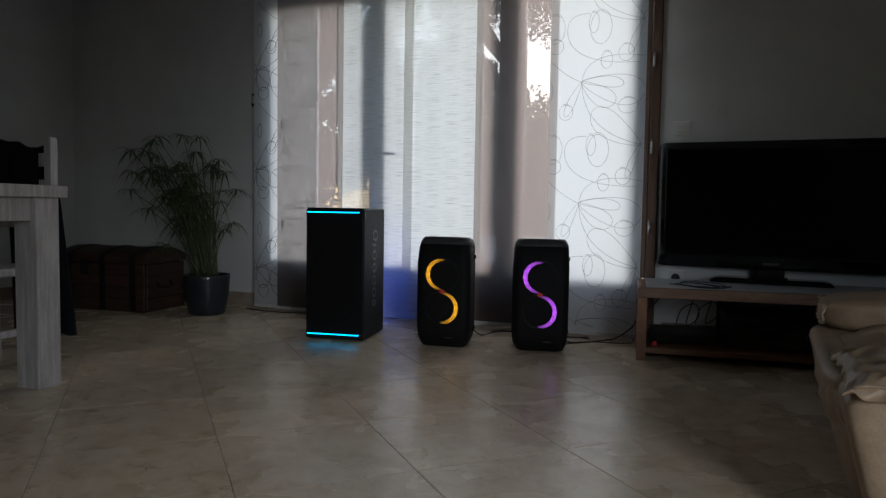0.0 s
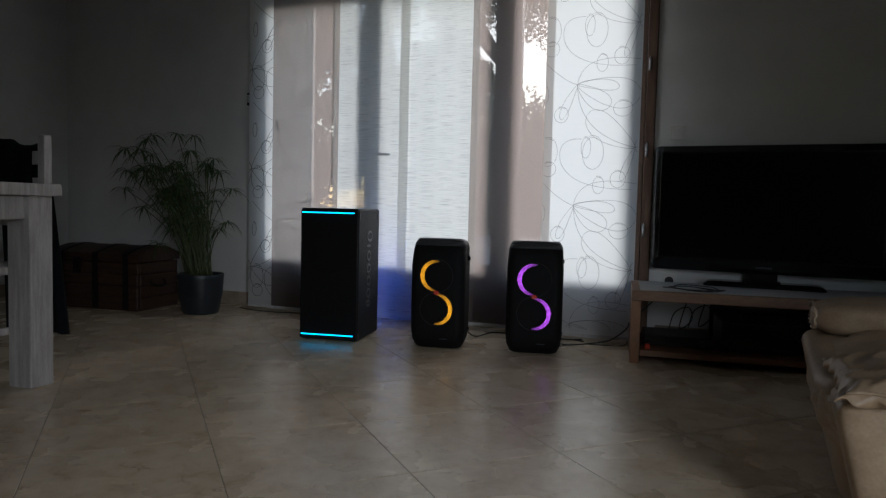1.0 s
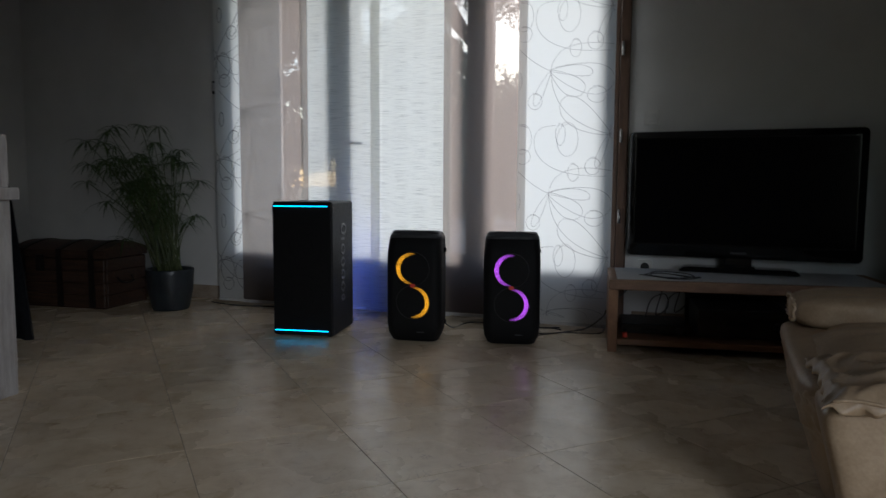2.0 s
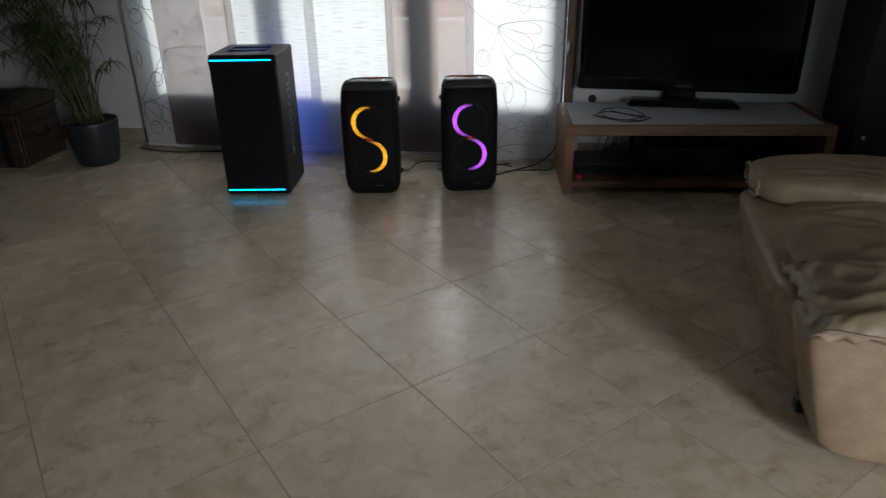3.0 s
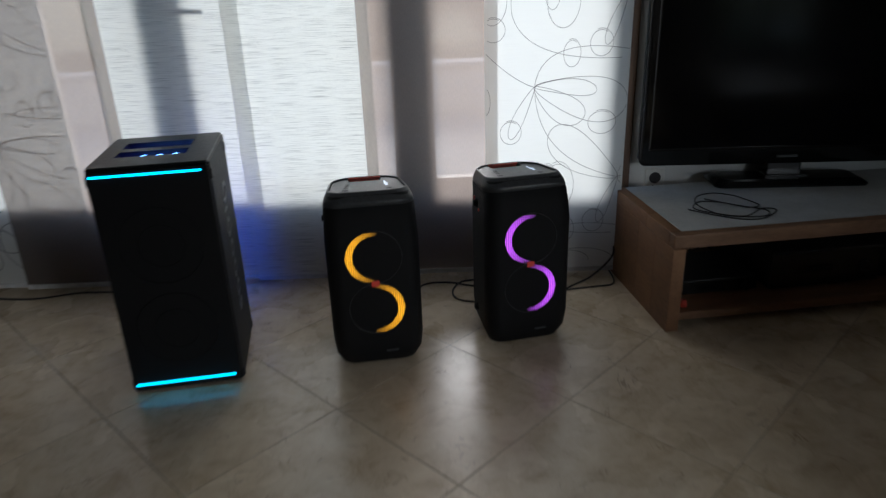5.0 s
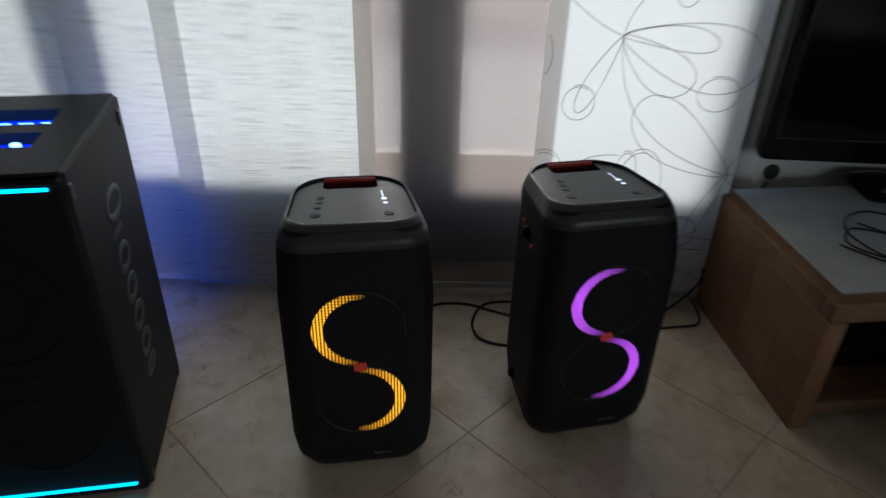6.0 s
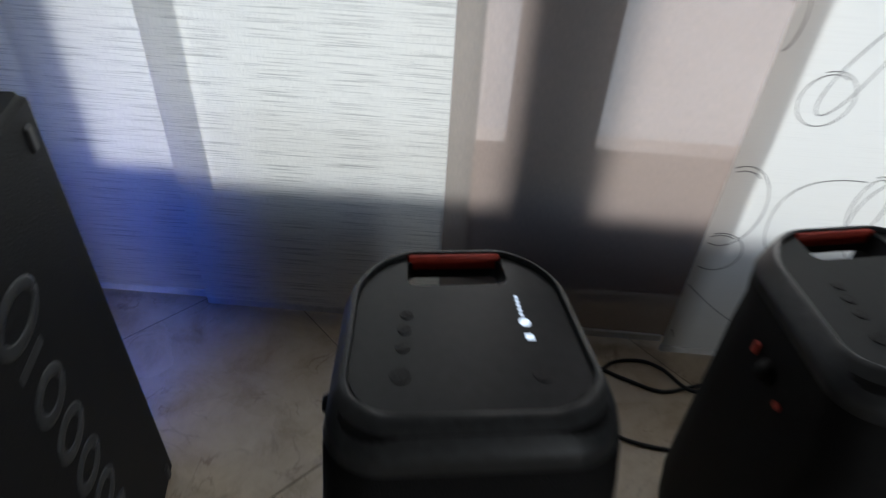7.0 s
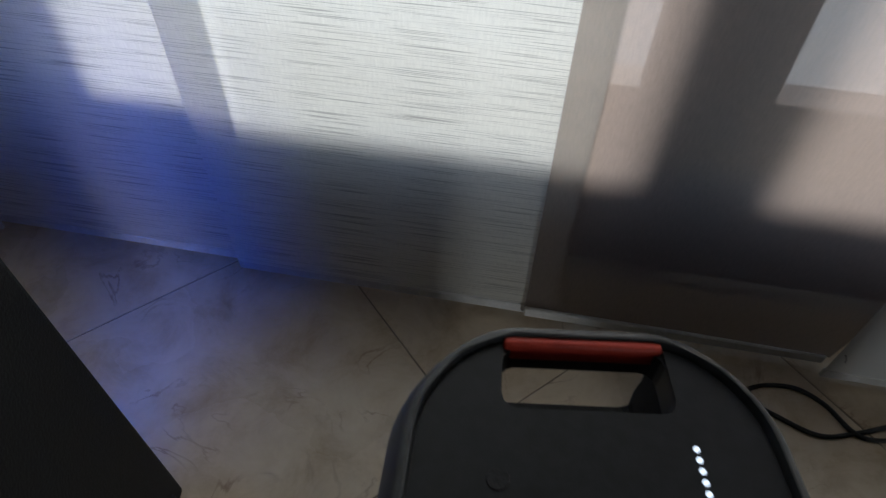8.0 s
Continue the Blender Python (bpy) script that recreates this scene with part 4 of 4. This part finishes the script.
def dark_cabinet():
    t = thing("tall_cabinet", pose(1.30, 3.36, 0), "tall black stained cabinet beside the television", "cabinet")
    part("body", boxed(0, 0.5, 0.022, 0.47, 0.0, 1.9, 0.004, 1), M_DARKWOOD, t)
    d = part("door", boxed(0.004, 0.496, 0, 0.02, 0.05, 1.89, 0.004, 2), M_DARKWOOD, t)
    part("handle", rod(bmesh.new(), (0.05, -0.022, 0.30), (0.05, 0.002, 0.30), 0.014, 0.009, 14), M_STEEL, d, "dull metal knob", True)


dark_cabinet()


# ---- sofa ----
def leaning(bm):
    """The upholstery swells outwards from the floor to the seat on the open end."""
    for v in bm.verts:
        v.co.x -= 0.25 * v.co.z * max(0.0, min(1.0, 1 - v.co.x / 0.6))
    return bm


def sagging(bm):
    """The stuffing thins out towards the open end."""
    for v in bm.verts:
        k = max(0.0, 1 - (v.co.x + 0.16) / 0.3)
        v.co.z -= 0.085 * k * k
    return bm


def sofa():
    t = thing("sofa", pose(0.60, 1.245, 0, 0, 0, -4), "plump beige leather sofa with wrinkled cushions", "sofa")
    part("end_block", leaning(puffy(-0.012, 1.35, -0.012, 0.225, 0.008, 0.388, 0.2, 36, 24, 0.0025, 1)), M_LEATHER, t, "smooth leather end block", smooth=True)
    part("base", leaning(puffy(-0.035, 1.33, 0.20, 1.17, 0.012, 0.375, 0.2, 40, 26, 0.005, 2)), M_LEATHER, t, smooth=True)
    part("seat_cushion", sagging(leaning(puffy(-0.025, 1.37, 0.06, 1.0, 0.20, 0.425, 0.5, 110, 80, 0.012, 3, 8))), M_LEATHER, t, "wrinkled leather seat cushion", smooth=True)
    part("cushion_lip", pillow(-0.105, 1.37, -0.04, 0.36, 0.398, 0.045, 0.018, 12, 0.015), M_LEATHER, t, "puckered leather cushion edge", smooth=True)
    seam = [(-0.085 + 1.43 * k / 60, -0.037 + 0.004 * math.sin(k * 1.3), 0.398 + 0.005 * math.sin(k * 0.7)) for k in range(61)]
    part("piping", tube(bmesh.new(), seam, 0.004, 6), M_LEATHER, t, smooth=True)
    part("bolster", puffy(-0.09, 1.32, 0.83, 1.24, 0.352, 0.484, 0.5, 90, 60, 0.006, 7, 8), M_LEATHER, t, "soft leather bolster with a pinched end", smooth=True)
    ring = [(-0.088 + 0.004 * math.sin(k * 2.1), 1.035 + 0.13 * math.copysign(abs(math.cos(u)) ** 0.6, math.cos(u)), 0.418 + 0.036 * math.copysign(abs(math.sin(u)) ** 0.6, math.sin(u))) for k, u in [(k, 2 * math.pi * k / 40) for k in range(41)]]
    part("end_seam", tube(bmesh.new(), ring, 0.005, 6), M_LEATHER, t, smooth=True)
    for x in (0.0, 1.25):
        for y in (0.22, 1.08):
            part("foot", boxed(x - 0.025, x + 0.025, y - 0.025, y + 0.025, 0, 0.045, 0.004, 1), M_DARKWOOD, t)


sofa()


# ---- table, chair and coat ----
def table():
    t = thing("dining_table", pose(-2.209, 1.663, 0, 0, 0, 3), "whitewashed heavy wooden dining table", "table")
    part("tabletop", boxed(-1.75, 0.018, -0.98, 0.03, 0.757, 0.805, 0.004, 2), M_TABLE, t)
    for x in (-1.69, -0.115):
        for y in (-0.93, -0.105):
            part("leg", boxed(x, x + 0.115, y, y + 0.105, 0, 0.756, 0.004, 2), M_TABLE, t)
    for y in (-0.91, -0.075):
        part("apron", boxed(-1.574, -0.116, y, y + 0.03, 0.665, 0.755, 0.003, 1), M_TABLE, t)
    for x in (-1.65, -0.05):
        part("apron", boxed(x, x + 0.03, -0.824, -0.106, 0.665, 0.755, 0.003, 1), M_TABLE, t)


table()


def chair():
    t = thing("dining_chair", pose(-2.74, 1.9, 0, 0, 0, 3), "white wooden dining chair with a coat over its back", "chair")
    for s in (-1, 1):
        part("back_post", boxed(s * 0.185 - 0.02, s * 0.185 + 0.02, -0.02, 0.02, 0, 1.03, 0.004, 2), M_TABLE, t)
        part("front_leg", boxed(s * 0.185 - 0.02, s * 0.185 + 0.02, -0.40, -0.36, 0, 0.42, 0.004, 2), M_TABLE, t)
        part("stretcher", boxed(s * 0.185 - 0.011, s * 0.185 + 0.011, -0.36, -0.02, 0.16, 0.19, 0.003, 1), M_TABLE, t)
    part("seat", boxed(-0.215, 0.215, -0.43, -0.021, 0.42, 0.455, 0.008, 2), M_TABLE, t)
    for z in (0.62, 0.78, 0.9):
        part("back_slat", boxed(-0.165, 0.165, -0.012, 0.012, z, z + 0.06, 0.003, 1), M_TABLE, t)
    part("cross_stretcher", boxed(-0.165, 0.165, -0.39, -0.37, 0.2, 0.23, 0.003, 1), M_TABLE, t)


chair()


def coat():
    t = thing("coat", pose(-2.74, 1.9, 0, 0, 0, 3), "dark navy coat draped over the chair back", "coat")
    bm = bmesh.new()
    nx, nk = 26, 34
    rows_ = []
    for k in range(nk + 1):
        u = k / nk
        row = []
        for i in range(nx + 1):
            v = i / nx
            x = -0.155 + 0.31 * v
            fold = 0.012 * math.sin(v * 19 + u * 3) + 0.008 * math.sin(v * 41)
            if u < 0.22:
                y, z = -0.03 - 0.012 * math.sin(u * 9), 0.70 + u / 0.22 * 0.27
            elif u < 0.36:
                a = (u - 0.22) / 0.14 * math.pi
                y, z = -0.04 * math.cos(a), 0.97 + 0.035 * math.sin(a)
            else:
                f = (u - 0.36) / 0.64
                y, z = 0.035 + 0.05 * f, 0.97 - 0.85 * f
                x = x * (1 + 0.25 * f) + 0.03 * f
            z += 0.018 * noise.noise(Vector((v * 5, u * 4, 0))) + (0.02 * math.sin(v * 6) if 0.2 < u < 0.4 else 0)
            row.append(bm.verts.new((x, y + fold * (0.4 + u), z)))
        rows_.append(row)
    for a, b in zip(rows_, rows_[1:]):
        for i in range(nx):
            bm.faces.new((a[i], a[i + 1], b[i + 1], b[i]))
    bmesh.ops.solidify(bm, geom=bm.faces[:], thickness=0.014)
    part("cloth", bm, M_COAT, t, smooth=True)


coat()


# ---- chest and plant ----
def chest():
    t = thing("wooden_chest", pose(-3.687, 3.185, 0, 0, 0, 5), "old dark wooden chest with iron straps", "chest")
    L, D, h = 0.36, 0.42, 0.335
    for k in range(4):
        part("plank", boxed(-L, L, 0, 0.02, 0.012 + k * 0.079, 0.012 + k * 0.079 + 0.077, 0.004, 1), M_CHEST, t)
        part("plank", boxed(-L, L, D - 0.02, D, 0.012 + k * 0.079, 0.012 + k * 0.079 + 0.077, 0.004, 1), M_CHEST, t)
        for s in (-1, 1):
            part("plank", boxed(s * L - 0.01, s * L + 0.01, 0.021, D - 0.021, 0.012 + k * 0.079, 0.012 + k * 0.079 + 0.077, 0.004, 1), M_CHEST, t)
    part("bottom", boxed(-L, L, 0.0, D, 0, 0.012), M_CHEST, t)
    lid = [(-0.004 + (D + 0.008) * k / 10, h + 0.05 + 0.05 * math.sin(math.pi * k / 10)) for k in range(11)]
    sec = [[Vector((x, y, z)) for y, z in [(-0.004, h - 0.002), *lid, (D + 0.004, h - 0.002)]] for x in (-L - 0.012, L + 0.012)]
    part("lid", loft(bmesh.new(), sec), M_CHEST, t, "domed plank lid")
    for x in (-0.27, 0.02, 0.27):
        bm = bmesh.new()
        out = [(y * 1.02 - 0.006, z + 0.005) for y, z in lid]
        loft(bm, [[Vector((xx, y, z)) for y, z in [(-0.01, 0.01), *out, (D + 0.012, 0.01), (D + 0.003, 0.01), *[(y, z - 0.01) for y, z in out[::-1]], (-0.002, 0.01)]] for xx in (x - 0.022, x + 0.022)])
        part("strap", bm, M_IRON, t, "black iron strap")
    part("hasp", boxed(-0.16, -0.10, -0.016, -0.004, 0.24, 0.35, 0.004, 2), M_IRON, t)
    for s in (-1, 1):
        bm = tube(bmesh.new(), glide([(s * (L + 0.012), 0.11, 0.2), (s * (L + 0.04), 0.12, 0.17), (s * (L + 0.045), 0.18, 0.16), (s * (L + 0.04), 0.24, 0.17), (s * (L + 0.012), 0.25, 0.2)], 5), 0.007, 8)
        part("side_handle", bm, M_IRON, t, smooth=True)


chest()


def potted_plant():
    t = thing("potted_plant", pose(-2.955, 3.40, 0), "umbrella papyrus in a dark blue-grey pot", "plant")
    prof = ((0.0, 0.112), (0.012, 0.118), (0.13, 0.142), (0.235, 0.149), (0.262, 0.152), (0.268, 0.149), (0.262, 0.14), (0.225, 0.135))
    n = 36
    sec = [[Vector((r * math.cos(2 * math.pi * k / n), r * math.sin(2 * math.pi * k / n), z)) for k in range(n)] for z, r in prof]
    part("pot", loft(bmesh.new(), sec), M_POT, t, "dark blue-grey glazed pot", True)
    bm = bmesh.new()
    bmesh.ops.create_circle(bm, cap_ends=True, segments=28, radius=0.134, matrix=Matrix.Translation((0, 0, 0.238)))
    part("soil", bm, M_SOIL, t)
    rng = random.Random(11)
    heads = []
    for i in range(74):
        a, r = rng.uniform(0, 2 * math.pi), 0.09 * math.sqrt(rng.random())
        base = Vector((r * math.cos(a), r * math.sin(a), 0.236))
        high = rng.uniform(0.3, 0.78) if i > 8 else rng.uniform(0.75, 0.95)
        lean = Vector((rng.gauss(-0.13, 0.12), rng.gauss(-0.05, 0.09), 0))
        tip = base + lean * (0.5 + high) + Vector((0, 0, high))
        tip.y = min(tip.y, 0.30)
        heads.append((base, tip))
    heads.append((Vector((0.02, 0, 0.236)), Vector((-0.06, 0, 1.19))))
    heads.append((Vector((-0.05, 0, 0.236)), Vector((-0.62, -0.05, 0.83))))
    heads.append((Vector((0.05, 0, 0.236)), Vector((0.24, -0.03, 0.62))))
    heads.append((Vector((0.05, 0, 0.236)), Vector((0.17, -0.03, 0.95))))
    heads.append((Vector((-0.05, -0.02, 0.236)), Vector((-0.32, -0.05, 0.46))))
    for base, tip in heads:
        mid = base.lerp(tip, 0.55) + Vector(((base.x - tip.x) * 0.18, 0, 0.04))
        part("stem", tube(bmesh.new(), glide([base, mid, tip], 4), 0.0042, 5, lambda u: 1 - 0.5 * u), M_STEM, t, smooth=True)
        bm = bmesh.new()
        m = rng.randint(10, 16)
        for k in range(m):
            a = 2 * math.pi * k / m + rng.uniform(-0.3, 0.3)
            ln = rng.uniform(0.07, 0.155)
            out = Vector((math.cos(a), math.sin(a), 0))
            rise = rng.uniform(-0.25, 0.75)
            side = Vector((-out.y, out.x, 0))
            wd = rng.uniform(0.0035, 0.0065)
            line = [tip + out * ln * u + Vector((0, 0, ln * (rise * u - 0.85 * u * u))) for u in (0, 0.3, 0.65, 1)]
            ws = (0.4, 1, 0.8, 0.05)
            for q in range(4):
                line[q].y = min(line[q].y, 0.43)
            pv = None
            for p, w in zip(line, ws):
                cur = (bm.verts.new(p - side * wd * w), bm.verts.new(p + Vector((0, 0, -wd * 0.4 * w))), bm.verts.new(p + side * wd * w))
                if pv:
                    bm.faces.new((pv[0], pv[1], cur[1], cur[0]))
                    bm.faces.new((pv[1], pv[2], cur[2], cur[1]))
                pv = cur
        part("leaf_whorl", bm, M_LEAF, t)


potted_plant()


# ---- outside the window ----
def outside():
    solid("ground", boxed(-300, 300, -300, 600, -0.5, -0.12), M_GRASS, "dry green garden ground", "ground", "structure")
    solid("terrace", boxed(-9, 7, Y1 + T, 7.3, -0.2, -0.03), M_STONE, "pale stone terrace outside the window", "terrace", "structure")
    solid("side_terrace", boxed(X1 + T, 9, -8, Y1, -0.2, -0.03), M_STONE, "pale stone terrace beside the house", "terrace", "structure")
    w = thing("garden_wall", pose(0, 7.3, -0.03), "low cream garden wall with a stone coping", "wall")
    part("wall", boxed(-9, 7, 0, 0.2, -0.1, 0.40, 0.01, 1), M_RENDER, w)
    part("coping", boxed(-9.03, 7.03, -0.04, 0.24, 0.40, 0.45, 0.01, 1), M_STONE, w)

    def tree(x, y, high, spread, seed, leaves, low, leaf=1.0):
        rng = random.Random(seed)
        t = thing("garden_tree", pose(x, y, -0.13), "leafy garden tree behind the terrace wall", "tree", "garden trees")
        bm = bmesh.new()
        tube(bm, glide([(0, 0, 0), (0.1, 0.05, high * 0.3), (-0.05, 0, high * 0.75)], 5), 0.16, 8, lambda u: 1 - 0.7 * u)
        limbs = []
        for k in range(9):
            a = rng.uniform(0, 2 * math.pi)
            z = rng.uniform(low + 0.3, high * 0.7)
            e = Vector((spread * rng.uniform(0.5, 0.85) * math.cos(a), spread * rng.uniform(0.5, 0.85) * math.sin(a), min(high * 0.92, z + rng.uniform(0.2, 1.2))))
            tube(bm, glide([(0.03, 0, z * 0.75), e * 0.5 + Vector((0, 0, z * 0.45)), e], 4), 0.06, 6, lambda u: 1 - 0.8 * u)
            limbs.append(e)
        part("trunk", bm, M_BARK, t, smooth=True)
        bm = bmesh.new()
        clumps = [(e + Vector((rng.gauss(0, 0.3), rng.gauss(0, 0.3), rng.gauss(0, 0.3))), rng.uniform(0.35, 0.8)) for e in limbs for _ in range(3)]
        clumps += [(Vector((rng.gauss(0, spread * 0.4), rng.gauss(0, spread * 0.4), rng.uniform(low + 0.3, high))), rng.uniform(0.4, 0.8)) for _ in range(16)]
        for _ in range(leaves):
            c, r = rng.choice(clumps)
            d = Vector((rng.gauss(0, 1), rng.gauss(0, 1), rng.gauss(0, 0.8))).normalized()
            p = c + d * r * rng.random() ** 0.4
            u = Vector((rng.gauss(0, 1), rng.gauss(0, 1), rng.gauss(0, 1))).normalized()
            v = u.orthogonal().normalized()
            s = rng.uniform(0.06, 0.13) * leaf
            bm.faces.new([bm.verts.new(q) for q in (p - u * s, p + v * s * 0.45, p + u * s, p - v * s * 0.45)])
        tagged(part("crown", bm, M_TREE, t, "uneven green crown"), kind="stuff")

    tree(-9.5, 13.5, 6.5, 2.4, 1, 15000, 0.4)
    tree(-6.8, 15.5, 4.6, 2.2, 2, 15000, 0.3)
    tree(-3.6, 16.0, 2.9, 2.1, 3, 12000, 0.2)
    tree(-3.0, 13.2, 2.7, 2.0, 7, 14000, 0.2, 0.7)
    tree(-1.0, 14.0, 2.7, 2.1, 4, 13000, 0.2)
    tree(1.6, 15.5, 4.6, 2.0, 5, 13000, 0.3)
    tree(-3.4, 12.0, 7.0, 3.4, 6, 26000, 4.1, 0.5)
    h = thing("neighbour_house", pose(-3.5, 30, -0.12), "cream house with a terracotta roof beyond the garden", "house")
    part("wall", boxed(-6, 6, 0, 8, 0, 3.4), M_RENDER, h)
    part("roof", loft(bmesh.new(), [[Vector((x, y, z)) for y, z in ((-0.5, 3.4), (8.5, 3.4), (4, top))] for x, top in ((-6.5, 3.45), (-2.5, 4.7), (2.5, 4.7), (6.5, 3.45))]), M_ROOF, h)
    for x in (-4, 0, 4):
        wd = part("window", boxed(x - 0.6, x + 0.6, -0.05, 0.02, 1.1, 2.4), M_PLATE, h)
        part("pane", boxed(x - 0.5, x + 0.5, -0.06, -0.049, 1.2, 2.3), M_SCREEN, wd)


outside()


# ---- floor tiles, laid on the diagonal ----
def floor():
    f = thing("floor", pose(0, 0, 0), "glossy beige marbled floor tiles laid diagonally", "floor", kind="structure")
    part("grout_bed", boxed(X0, X1, Y0 - 0.04, Y1 + 0.01, -0.2, -0.0012), M_GROUT, f, "dark grout bed")
    S, gap = 0.3486, 0.0011
    cx, cy = -0.512, 2.098 + S
    r = S - gap * 1.414
    top = [Vector((r, 0, 0)), Vector((0, r, 0)), Vector((-r, 0, 0)), Vector((0, -r, 0))]

    def tile_mesh():
        bm = bmesh.new()
        e = 0.0009
        loft(bm, [[p + Vector((0, 0, -0.008)) for p in top], [p + Vector((0, 0, -e)) for p in top], [p * (1 - e * 1.414 / r) for p in top]])
        return bm
    whole = finish(tile_mesh(), "tile", M_TILE)
    bounds = ((X0, 1, 0), (X1, 1, 0), (Y0, 0, 1), (Y1, 0, 1))
    for i in range(-16, 17):
        for j in range(-18, 10):
            if (i + j) % 2:
                continue
            x, y = cx + i * S, cy + j * S
            if x < X0 - S or x > X1 + S or y < Y0 - S or y > Y1 + S:
                continue
            inside = X0 + r < x < X1 - r and Y0 + r < y < Y1 - r
            if inside:
                me = whole
            else:
                bm = tile_mesh()
                for co, no in (((X0 - x, 0, 0), (-1, 0, 0)), ((X1 - x, 0, 0), (1, 0, 0)), ((0, Y0 - y, 0), (0, -1, 0)), ((0, Y1 - y, 0), (0, 1, 0))):
                    bmesh.ops.bisect_plane(bm, geom=bm.verts[:] + bm.edges[:] + bm.faces[:], plane_co=co, plane_no=no, clear_outer=True)
                if len(bm.faces) < 3:
                    bm.free()
                    continue
                me = finish(bm, "tile", M_TILE)
            ob = new("tile", me)
            ob.parent = f
            ob.location = (x, y, 0)


floor()
